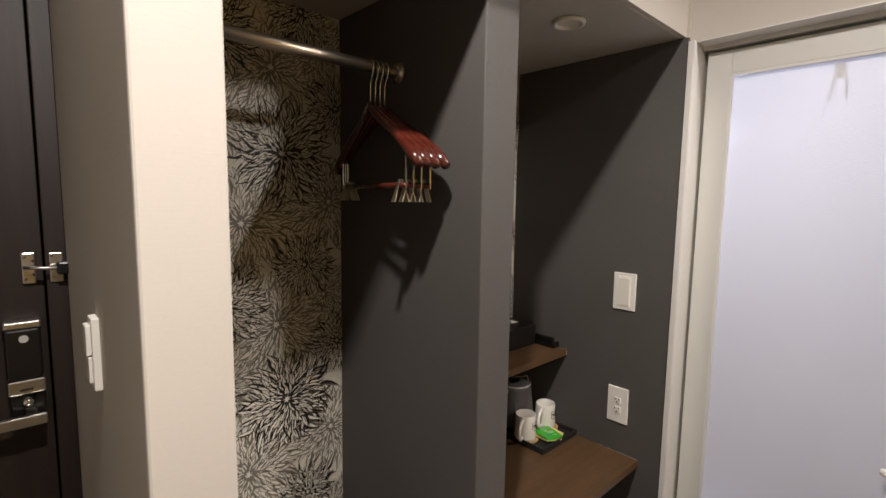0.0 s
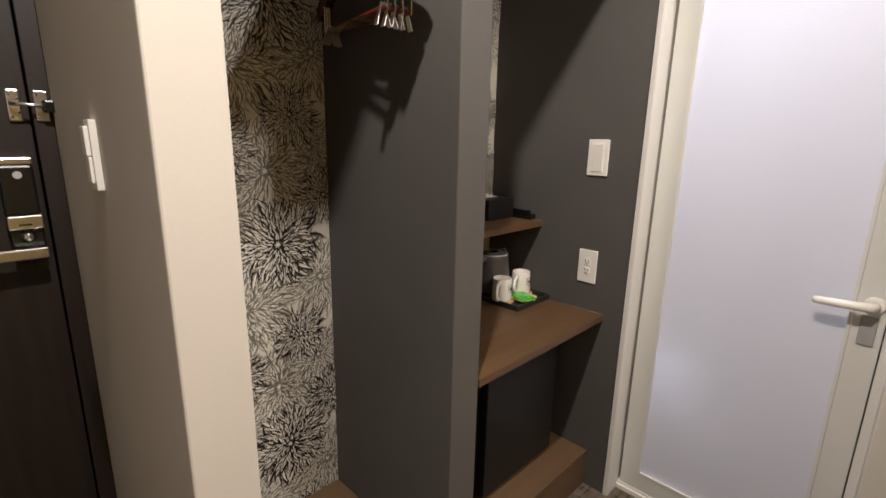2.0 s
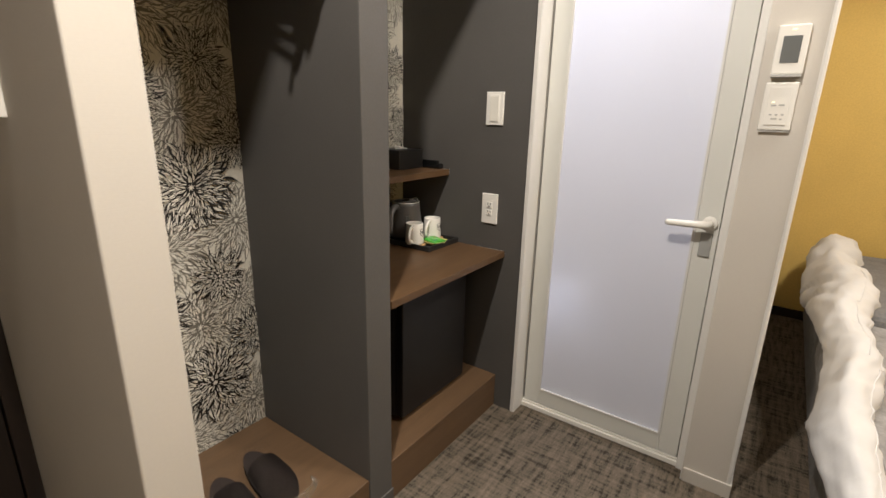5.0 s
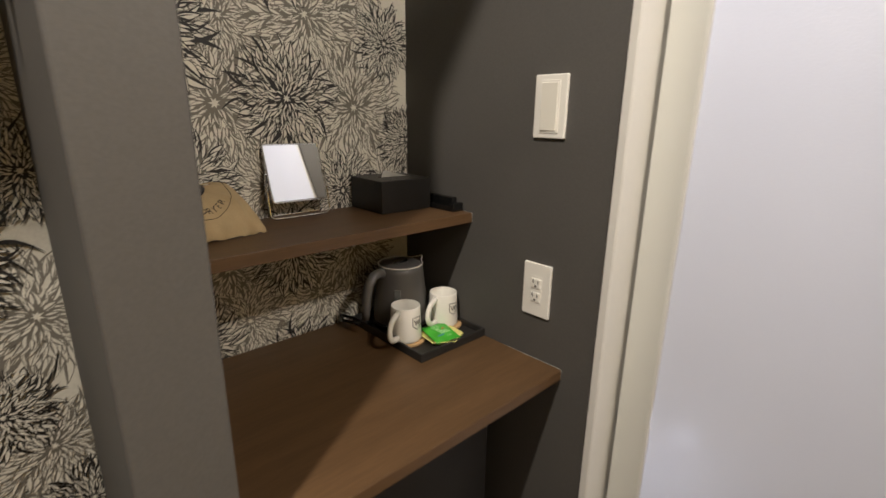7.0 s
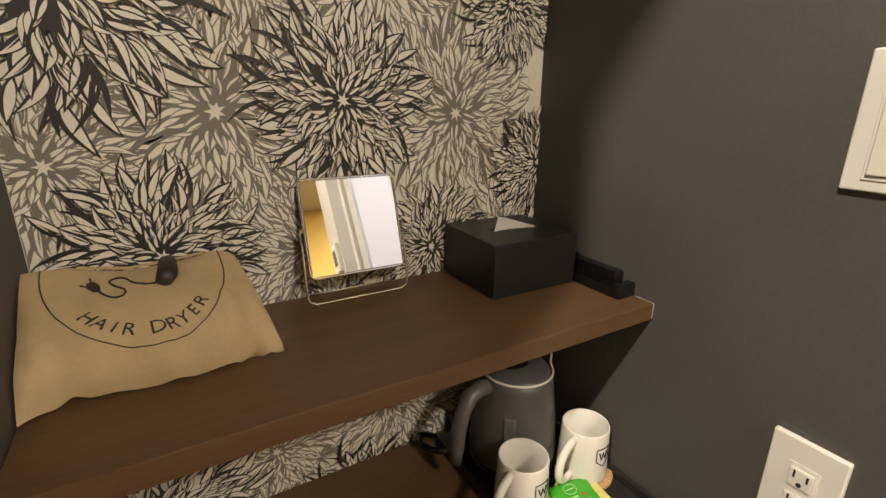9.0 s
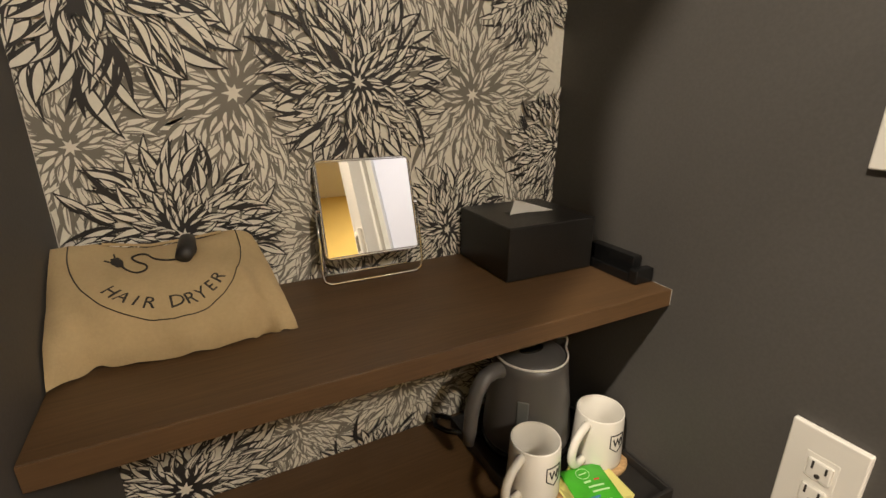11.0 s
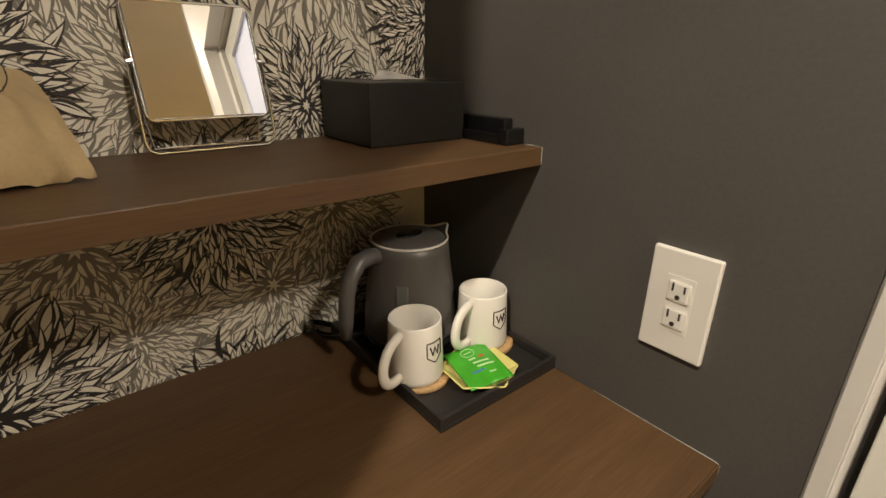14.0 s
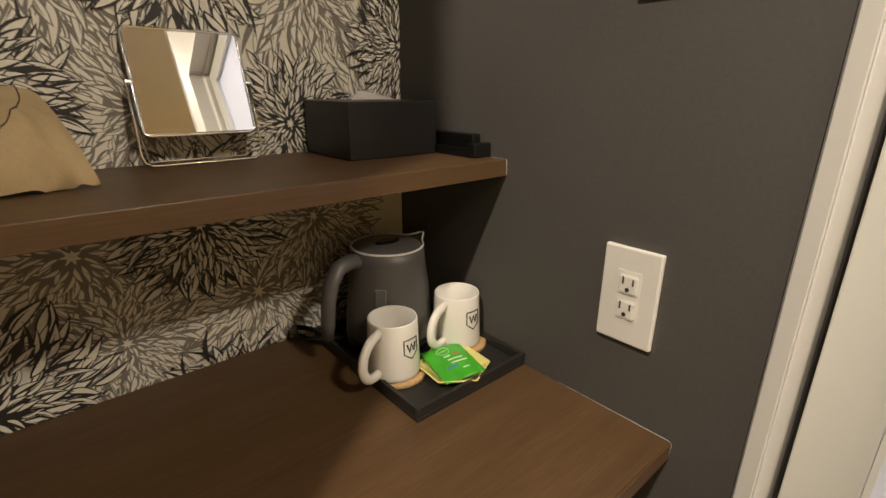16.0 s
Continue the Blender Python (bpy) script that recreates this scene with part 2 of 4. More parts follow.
def box(x0, x1, y0, y1, z0, z1, bevel=0.0, bm=None, segs=2):
    bm = bm or bmesh.new()
    vs = bmesh.ops.create_cube(bm, size=1)["verts"]
    bmesh.ops.scale(bm, vec=(x1 - x0, y1 - y0, z1 - z0), verts=vs)
    bmesh.ops.translate(bm, vec=((x0 + x1) / 2, (y0 + y1) / 2, (z0 + z1) / 2), verts=vs)
    if bevel:
        es = list({e for v in vs for e in v.link_edges})
        bmesh.ops.bevel(bm, geom=es, offset=bevel, segments=segs, affect="EDGES", profile=0.5)
    return bm


def boxes(rows, bevel=0.0):
    bm = bmesh.new()
    for r in rows:
        box(*r, bevel=bevel, bm=bm)
    return bm


def lathe(profile, segs=40, at=(0, 0, 0), bm=None):
    """A turned solid from (radius, height) pairs."""
    bm = bm or bmesh.new()
    rings = []
    for r, z in profile:
        if r < 1e-6:
            rings.append([bm.verts.new((at[0], at[1], at[2] + z))])
        else:
            rings.append([bm.verts.new((at[0] + r * math.cos(2 * math.pi * k / segs), at[1] + r * math.sin(2 * math.pi * k / segs), at[2] + z)) for k in range(segs)])
    for a, b in zip(rings, rings[1:]):
        for k in range(segs):
            j = (k + 1) % segs
            vs = [a[k % len(a)], a[j % len(a)], b[j % len(b)], b[k % len(b)]]
            vs = list(dict.fromkeys(vs))
            if len(vs) > 2:
                bm.faces.new(vs)
    return bm


def tube(points, radius, segs=10, bm=None, closed=False, flat=1.0):
    """A round bar along points; radius may be a list."""
    bm = bm or bmesh.new()
    pts = [Vector(p) for p in points]
    n = len(pts)
    rs = radius if isinstance(radius, (list, tuple)) else [radius] * n
    rings, up = [], None
    for i, p in enumerate(pts):
        d = (pts[(i + 1) % n] - pts[i - 1]) if closed else (pts[min(i + 1, n - 1)] - pts[max(i - 1, 0)])
        d.normalize()
        if up is None:
            up = Vector((0, 0, 1)) if abs(d.z) < 0.9 else Vector((1, 0, 0))
        side = d.cross(up).normalized()
        up = side.cross(d).normalized()
        rings.append([bm.verts.new(p + rs[i] * (math.cos(2 * math.pi * k / segs) * side + flat * math.sin(2 * math.pi * k / segs) * up)) for k in range(segs)])
    pairs = list(zip(rings, rings[1:])) + ([(rings[-1], rings[0])] if closed else [])
    for a, b in pairs:
        for k in range(segs):
            bm.faces.new((a[k], a[(k + 1) % segs], b[(k + 1) % segs], b[k]))
    if not closed:
        bm.faces.new(rings[0][::-1])
        bm.faces.new(rings[-1])
    return bm


def moved(bm, m):
    bmesh.ops.transform(bm, matrix=m, verts=bm.verts)
    return bm


def structure(name, bm, mat, label, parent=None):
    return tagged(link(name, bm, mat, parent, label), kind="structure")


# ---- the setting ----
X_SIDE, Y_BACK, Y_FRONT, Z_LOW, Z_CEIL = 1.497, 1.18, 0.64, 2.05, 2.68
structure("floor", box(-1.1, 3.70, -2.9, 1.62, -0.06, 0.0), CARPET, "grey-brown woven carpet with dark cross lines")
structure("ceiling", box(-1.1, 3.70, -2.9, 1.62, Z_CEIL, Z_CEIL + 0.08), CEIL, "plain off-white papered ceiling")
structure("ceiling_low", box(0.218, X_SIDE + 0.003, 0.590, Y_BACK + 0.02, Z_LOW, Z_LOW + 0.05), CEIL, "low off-white ceiling over the closet and counter niche")
structure("wall_header", box(0.113, X_SIDE + 0.02, 0.575, 0.70, Z_LOW + 0.002, Z_CEIL - 0.001), CREAM, "cream wallpapered header above the niches")
structure("wall_closet", box(0.115, 0.222, Y_FRONT + 0.004, 1.60, 0, Z_LOW - 0.001, bevel=0.004), CREAM, "cream wallpapered wall end beside the closet")
# added dark panel, unseen, keeps bounced light off the divider
structure("closet_bounce_lining", box(0.2225, 0.2255, Y_FRONT + 0.03, Y_BACK - 0.0005, 0.153, Z_LOW - 0.002), GREY, "unseen charcoal lining added to cut bounced light in the closet")
structure("wall_closet_top", box(0.115, 0.222, 0.703, 1.60, Z_LOW, Z_CEIL), CREAM, "cream wallpapered wall above the closet side")
structure("wall_divider", box(0.707, 0.808, Y_FRONT, Y_BACK + 0.001, 0, Z_LOW - 0.001, bevel=0.003), GREY, "charcoal papered divider between closet and niche")
structure("wall_back", box(0.215, X_SIDE + 0.11, Y_BACK + 0.003, Y_BACK + 0.10, 0, Z_CEIL), CREAM, "wall behind the closet and the niche")
structure("wall_side", box(X_SIDE, X_SIDE + 0.10, 0.566, Y_BACK + 0.003, 0, Z_LOW - 0.001), GREY, "charcoal papered side wall of the niche")
structure("wall_side_top", box(X_SIDE + 0.012, X_SIDE + 0.10, 0.566, Y_BACK, Z_LOW + 0.001, Z_CEIL), CREAM, "cream wall above the niche side")
XW = 1.512
structure("wall_east", boxes([(XW, XW + 0.11, -0.27, -0.124, 0, Z_CEIL), (XW, XW + 0.11, -0.124, 0.566, 2.036, Z_CEIL)]), CREAM, "off-white wallpapered wall round the bathroom door")
structure("wall_bathroom_south", box(XW + 0.11, 3.60, -0.27, -0.17, 0, Z_CEIL), CREAM, "off-white wall along the bedroom")
structure("wall_yellow", box(3.56, 3.66, -2.9, -0.27, 0, Z_CEIL), MUSTARD, "mustard yellow papered bedroom wall")
structure("wall_south", box(-1.1, 3.60, -2.9, -2.8, 0, Z_CEIL), MUSTARD, "mustard yellow papered wall closing the bedroom")
# out of view; its dark tone holds down the ambient light
structure("wall_west", box(-1.1, -1.0, -2.8, 1.62, 0, Z_CEIL), TAUPE, "unseen wall closing the room, toned taupe to cut bounced light")
structure("wall_entrance_top", box(-1.0, 0.115, 1.50, 1.60, 2.10, Z_CEIL), CREAM, "cream wall above the entrance door")
structure("wall_entrance", box(-1.0, -0.80, 1.50, 1.60, 0, 2.10), CREAM, "cream wall beside the entrance door")
structure("wall_bathroom_north", box(XW + 0.10, 3.4, 1.10, 1.18, 0, Z_CEIL), PLATE, "white bathroom wall panel")
structure("wall_bathroom_east", box(3.30, 3.40, -0.17, 1.10, 0, Z_CEIL), PLATE, "white bathroom wall panel")
structure("baseboard_closet", box(0.107, 0.1148, Y_FRONT + 0.02, 1.49, 0, 0.055, bevel=0.002), WHITE, "low cream skirting along the wall")
structure("baseboard_closet_end", box(0.107, 0.222, Y_FRONT - 0.003, Y_FRONT + 0.0038, 0, 0.055, bevel=0.002), WHITE, "low cream skirting on the wall end")
structure("baseboard_divider", box(0.7055, 0.8095, Y_FRONT - 0.006, Y_FRONT - 0.0002, 0, 0.055, bevel=0.002), GREY, "grey skirting at the foot of the divider")
structure("baseboard_east", box(XW - 0.007, XW - 0.0004, -0.277, -0.128, 0, 0.055, bevel=0.002), CREAM, "low off-white skirting")
structure("baseboard_east_return", box(XW, 3.55, -0.277, -0.2704, 0, 0.055, bevel=0.002), WHITE, "low off-white skirting")
structure("baseboard_yellow", box(3.552, 3.5596, -2.8, -0.28, 0, 0.06, bevel=0.002), DOORWOOD, "dark skirting under the yellow wall")
structure("trim_corner", tube([(XW + 0.004, -0.266, 0.056), (XW + 0.004, -0.266, Z_CEIL)], 0.008, 8), WHITE, "rounded white corner bead")

# wallpaper with chrysanthemum heads, printed in two inks
rng = random.Random(7)


STEP = 1.6e-5


def petal_shape(centre, a, ro, ln, wd, curl, grow, slide, start, end):
    """The outline of a curved leaf that points outwards from the flower's centre."""
    u, v = Vector((math.cos(a), math.sin(a))), Vector((-math.sin(a), math.cos(a)))
    left, right = [], []
    for i in range(10):
        q = i / 9
        s = start + (end - start) * q
        w = wd * math.sin(math.pi * q ** 0.85) ** 0.95 * grow
        mid = centre + u * (ro - ln + ln * s) + v * (curl * ln * s * s + slide * wd * math.sin(math.pi * q))
        left.append(mid + v * w)
        right.append(mid - v * w)
    return left + right[1:-1][::-1]


def blossom(bm_ink, bm_fill, cx, cz, radius, x0, x1, z0, z1, base):
    """One printed flower head: rings of curved petals, each a pale leaf in a brushed outline."""
    rings = 9
    centre = Vector((cx, cz))

    def lay(bm, pts, depth):
        pts = [Vector((min(max(p.x, x0), x1), min(max(p.y, z0), z1))) for p in pts]
        if abs(sum(p.x * q.y - q.x * p.y for p, q in zip(pts, pts[1:] + pts[:1]))) > 6e-7:
            bm.faces.new([bm.verts.new((p.x, -depth, p.y)) for p in pts])

    def disc(bm, count, r_in, r_out, depth):
        lay(bm, [centre + Vector((math.cos(k * math.pi / count), math.sin(k * math.pi / count))) * (r_out if k % 2 else r_in) * rng.uniform(0.68, 1.2) for k in range(2 * count)], depth)

    for ring in range(rings, 0, -1):
        f = ring / rings
        r_out = radius * (0.17 + 0.83 * f)
        count = int(13 + 24 * f)
        length = radius * (0.14 + 0.21 * f)
        phase = rng.random() * 6.28
        if ring == 4:
            disc(bm_ink, 15, radius * 0.30, radius * 0.44, base + ((rings - ring) * 9 - 1) * STEP)
        for k in range(count):
            a = phase + 2 * math.pi * k / count + rng.uniform(-0.08, 0.08)
            ro = r_out * rng.uniform(0.88, 1.10)
            ln = length * rng.uniform(0.85, 1.2)
            wd = ln * rng.uniform(0.105, 0.155) + 0.0009
            curl = rng.choice((-1, 1)) * rng.uniform(0.10, 0.62)
            side = rng.choice((-1, 1))
            depth = base + ((rings - ring) * 9 + 3 * (k % 3)) * STEP
            if f > 0.6 and rng.random() < 0.24:
                lay(bm_ink, petal_shape(centre, a, ro * 1.04, ln * 1.1, wd, curl * 1.4, 0.50, 0, 0, 1), depth)
                continue
            lay(bm_ink, petal_shape(centre, a, ro, ln, wd, curl, 1.0, 0, 0, 1), depth)
            lay(bm_fill, petal_shape(centre, a, ro, ln, wd, curl, rng.uniform(0.44, 0.60) + 0.10 * f, 0.18 * side, 0.07, 0.91), depth + STEP)
            if ln > 0.020 and rng.random() < 0.45:
                lay(bm_ink, petal_shape(centre, a, ro, ln, wd, curl, 0.15, -0.12 * side, 0.05, 0.70), depth + 2 * STEP)
    disc(bm_ink, 10, radius * 0.07, radius * 0.12, base + (rings * 9 + 1) * STEP)
    disc(bm_fill, 7, radius * 0.035, radius * 0.085, base + (rings * 9 + 3) * STEP)


def flower_paper(name, x0, x1, z0, z1, heads, label, size=0.92):
    sheet = structure(name, box(x0, x1, Y_BACK - 0.0005, Y_BACK + 0.002, z0, z1), PAPER, label)
    repeat = 0.65
    black, grey = [], []
    for x, z, r, ink in heads:
        for k in range(-2, 3):
            if z0 - r < z + k * repeat < z1 + r:
                (black if ink else grey).append((x, z + k * repeat, r))
    for inks, mat, base in ((grey, INK_GREY, 0.0001), (black, INK_BLACK, 0.0027)):
        a, b = bmesh.new(), bmesh.new()
        for n, (x, z, r) in enumerate(inks):
            blossom(a, b, x, z, r * (size if mat is INK_BLACK else 1.04), x0, x1, z0, z1, base + (n % 2) * 0.0013)
        for bm, m, what in ((a, mat, "printed_outline"), (b, PETAL, "printed_petal")):
            ob = link(what, bm, m, sheet)
            ob.location.y = Y_BACK - 0.0004
            tagged(ob, kind="stuff")


flower_paper("wallpaper_closet", 0.2225, 0.7068, 0.12, Z_LOW - 0.001, [
    (0.536, 1.028, 0.135, 1), (0.592, 0.738, 0.088, 1), (0.689, 1.160, 0.09, 1), (0.380, 1.300, 0.11, 1), (0.27, 1.03, 0.12, 1),
    (0.512, 1.236, 0.14, 0), (0.667, 0.907, 0.13, 0), (0.430, 0.853, 0.14, 0), (0.29, 1.16, 0.12, 0), (0.30, 0.70, 0.12, 0), (0.65, 1.30, 0.10, 0), (0.38, 1.10, 0.11, 0)],
    "cream wallpaper with black and grey chrysanthemum print", 1.05)
flower_paper("wallpaper_niche", 0.8085, X_SIDE - 0.0002, 0.12, Z_LOW - 0.001, [
    (0.876, 1.394, 0.165, 1), (1.158, 1.287, 0.140, 1), (1.425, 1.426, 0.105, 1), (1.495, 1.191, 0.105, 1), (0.930, 1.110, 0.130, 1), (1.143, 0.938, 0.13, 1), (1.290, 1.070, 0.115, 1),
    (1.006, 1.274, 0.155, 0), (1.331, 1.271, 0.145, 0), (1.213, 1.465, 0.14, 0), (0.995, 0.923, 0.14, 0), (1.315, 0.922, 0.13, 0), (1.10, 1.10, 0.12, 0), (1.44, 1.06, 0.12, 0), (0.84, 1.22, 0.12, 0), (1.03, 1.44, 0.10, 0)],
    "cream wallpaper with black and grey chrysanthemum print")

# bathroom door


def extruded(outline, low, high, axis):
    """A prism: an outline in two axes, drawn along the third ("y" or "z")."""
    bm = bmesh.new()
    place = (lambda p, h: (p[0], p[1], h)) if axis == "z" else (lambda p, h: (p[0], h, p[1]))
    a, b = ([bm.verts.new(place(p, h)) for p in outline] for h in (low, high))
    for k in range(len(outline)):
        j = (k + 1) % len(outline)
        bm.faces.new((a[k], a[j], b[j], b[k]))
    bm.faces.new(a[::-1])
    bm.faces.new(b)
    return bm


casing = [(1.500, 0.5655), (1.4955, 0.563), (1.4955, 0.5485), (1.4985, 0.5475), (1.4975, 0.5465), (1.5000, 0.5455), (1.620, 0.5450), (1.620, 0.5655)]
structure("door_casing_hinge", extruded(casing, 0, 2.036, "z"), WHITE, "white painted door casing with a deep reveal")
structure("door_casing_latch", extruded([(1.509, -0.1238), (1.509, -0.1215), (1.558, -0.1195), (1.561, -0.1175), (1.563, -0.0975), (1.620, -0.0975), (1.620, -0.1238)], 0, 2.036, "z"), WHITE, "white painted door casing")
structure("door_casing_head", extruded([(1.509, 2.0355), (1.509, 2.033), (1.560, 2.031), (1.563, 2.020), (1.620, 2.020), (1.620, 2.0355)], -0.0972, 0.5447, "y"), WHITE, "white painted door head casing")
# added strips behind the leaf: stop leaking light, keep the gaps dark
structure("door_gap_blocker", boxes([(1.609, 1.617, 0.480, 0.5448, 0.03, 2.019), (1.609, 1.617, -0.0970, -0.060, 0.03, 2.019), (1.609, 1.617, -0.0598, 0.4798, 1.960, 2.019), (1.609, 1.617, -0.0598, 0.4798, 0.0305, 0.055)]), SLOT, "added dark strips that block light behind the door gaps")
structure("door_sill", boxes([(1.568, 1.605, -0.0972, 0.5447, 0, 0.020), (1.575, 1.605, -0.0972, 0.5447, 0.0202, 0.030)], bevel=0.002), PLATE, "white plastic bathroom threshold")
door = thing("bathroom_door", (1.578, 0.2135, 0.010), "closed white bathroom door with a lit frosted pane", "door")
door.matrix_world = pose(1.578, 0.2135, 0.010) @ Matrix.Diagonal((1, 1.03, 1.027, 1))


def leaf():
    w, h = 0.2985, 1.950
    for name, r in (("stile", (0, 0.03, w - 0.050, w + 0.0145, 0.021, h)), ("stile", (0, 0.03, -w, -w + 0.066, 0.021, h)), ("rail", (0, 0.03, -w + 0.066, w - 0.050, h - 0.066, h)), ("rail", (0, 0.03, -w + 0.066, w - 0.050, 0.021, 0.088))):
        part(name, box(*r, bevel=0.0025), DOORFRAME, door)
    part("bead", boxes([(-0.003, 0.004, w - 0.056, w - 0.0505, 0.0885, h - 0.0665), (-0.003, 0.004, -w + 0.0665, -w + 0.074, 0.0885, h - 0.0665), (-0.003, 0.004, -w + 0.075, w - 0.057, 0.0885, 0.096), (-0.003, 0.004, -w + 0.075, w - 0.057, h - 0.074, h - 0.0665)]), WHITE, door)
    pane = part("pane", box(0.012, 0.015, -w + 0.064, w - 0.048, 0.09, h - 0.064), FROST, door, "frosted translucent pane")
    pane.visible_shadow = False
    plate = part("lock_case", box(-0.006, -0.0002, -0.284, -0.250, 0.784, 0.862, bevel=0.002), STRIKE, door, "grey lock case")
    handle = part("handle", tube([(-0.001, -0.270, 0.893), (-0.03, -0.270, 0.893), (-0.040, -0.262, 0.893), (-0.042, -0.21, 0.891), (-0.042, -0.157, 0.889), (-0.040, -0.148, 0.889)], [0.012, 0.011, 0.012, 0.011, 0.010, 0.008], 14), PLATE, door, "white lever handle", True)
    part("rosette", lathe([(0, 0), (0.023, 0), (0.023, 0.005), (0.018, 0.008), (0, 0.008)], 24), PLATE, door, "", True).matrix_basis = pose(-0.0003, -0.270, 0.893, 0, -90, 0)
    hook = part("towel_hook", box(0.0155, 0.030, 0.000, 0.022, 1.842, 1.872, bevel=0.003), STRIKE, door, "grey hook behind the pane")
    for y, lean in ((0.000, -0.006), (0.022, 0.006)):
        part("hook_leg", tube([(0.022, y, 1.845), (0.026, y + lean * 0.5, 1.82), (0.024, y + lean, 1.785)], 0.0028, 8), PALEGREY, hook)


leaf()

# entrance door
YD = 1.490
entrance = thing("entrance_door", (-0.36, YD, 0), "closed dark wood veneer entrance door", "door")
part("leaf", box(-0.44, 0.430, 0.004, 0.05, 0.008, 2.06, bevel=0.002), DOORWOOD, entrance)
part("frame_post", box(0.434, 0.4745, -0.012, 0.06, 0, 2.10, bevel=0.002), DOORWOOD, entrance)
part("frame_head", box(-0.44, 0.4335, -0.012, 0.06, 2.064, 2.10, bevel=0.002), DOORWOOD, entrance)
part("threshold", box(-0.44, 0.4335, -0.014, 0.003, 0, 0.008, bevel=0.001), STEEL, entrance, "thin bright metal threshold")
lock = part("lock_body", box(0.350, 0.416, -0.026, 0.0038, 1.127, 1.250, bevel=0.006), BLACK, entrance, "black electronic lock body")
part("lock_cap", box(0.349, 0.417, -0.029, 0.0036, 1.2505, 1.268, bevel=0.004), STEEL, lock, "brushed metal cap")
part("badge", lathe([(0, 0), (0.009, 0), (0.009, 0.002), (0, 0.002)], 20), PALEGREY, lock, "small oval badge").matrix_basis = pose(0.384, -0.0265, 1.226, 90, 0, 0)
part("lock_plate", box(0.350, 0.418, -0.028, 0.0036, 1.092, 1.126, bevel=0.003), STEEL, entrance, "brushed metal latch plate")
part("slide_slot", box(0.370, 0.395, -0.031, -0.0285, 1.102, 1.106), BLACK, entrance)
part("turn_base", box(0.352, 0.417, -0.016, 0.0036, 1.008, 1.091, bevel=0.004), BLACK, entrance, "black lock base")
part("thumb_turn", lathe([(0, 0), (0.016, 0), (0.016, 0.006), (0.010, 0.012), (0.009, 0.022), (0, 0.023)], 24), CHROME, entrance, "chrome thumb turn", True).matrix_basis = pose(0.384, -0.0165, 1.073, 90, 0, 0)
part("lever", boxes([(0.240, 0.416, -0.060, -0.044, 1.022, 1.048), (0.378, 0.400, -0.0438, -0.0164, 1.025, 1.045)], bevel=0.003), STEEL, entrance, "brushed metal lever handle")
part("lever_pin", lathe([(0, 0), (0.007, 0), (0.007, 0.002), (0, 0.002)], 16), BRONZE, entrance).matrix_basis = pose(0.392, -0.0605, 1.035, 90, 0, 0)
guard = thing("door_guard", (0.075, YD - 0.013, 1.39), "steel swing-bar door guard on the dark door frame", "door guard")
part("keeper_plate", box(-0.045, -0.018, 0.008, 0.0165, -0.038, 0.038, bevel=0.004), STEEL, guard)
part("hinge_plate", box(0.006, 0.032, -0.004, 0.0005, -0.036, 0.036, bevel=0.002), STEEL, guard)
part("bar", tube([(-0.040, -0.006, 0.004), (-0.02, -0.022, 0.003), (0.015, -0.024, 0), (0.026, -0.014, 0)], 0.0045, 10), STEEL, guard, "", True)
part("bumper", box(0.018, 0.044, -0.034, -0.0045, -0.016, 0.016, bevel=0.006), BLACK, guard, "black rubber bumper")
for px, pz in ((-0.038, 0.026), (-0.025, 0.016), (-0.038, -0.026), (-0.025, -0.016), (0.012, 0.027), (0.012, -0.027)):
    part("screw", lathe([(0, 0), (0.0035, 0), (0.002, 0.0015), (0, 0.002)], 10), CHROME, guard).matrix_basis = pose(px, 0.0078 if px < 0 else -0.0043, pz, 90, 0, 0)

# ---- closet ----


def plinth(name, x0, x1, label):
    """A low boxed step: a top board over a front riser."""
    p = thing(name, (x0, Y_FRONT + 0.004, 0), label, "plinth", "plinths of the niches")
    w, d = x1 - x0, Y_BACK - 0.004 - (Y_FRONT + 0.004)
    part("top_board", box(0, w, 0, d, 0.1342, 0.152, bevel=0.002), PLINTH, p)
    part("riser", box(0, w, 0.0015, 0.0195, 0, 0.134), PLINTH, p)
    part("core", box(0, w, 0.0197, d, 0, 0.134), PLINTH, p)


plinth("closet_plinth", 0.2262, 0.7062, "brown wood plinth at the bottom of the closet")
plinth("niche_plinth", 0.8092, X_SIDE - 0.0008, "brown wood plinth under the fridge")

rod = thing("clothes_rod", (0.2226, 0.915, 1.862), "polished metal clothes rod across the closet", "clothes rod")
part("bar", tube([(0.004, 0, 0), (0.480, 0, 0)], 0.0125, 20), BRONZE, rod, "", True)
for x, t in ((0.0004, 90), (0.4837, -90)):
    part("flange", lathe([(0, 0), (0.024, 0), (0.024, 0.004), (0.016, 0.010), (0.0128, 0.012), (0, 0.012)], 24), BRONZE, rod, "", True).matrix_basis = pose(x, 0, 0, 0, t, 0)


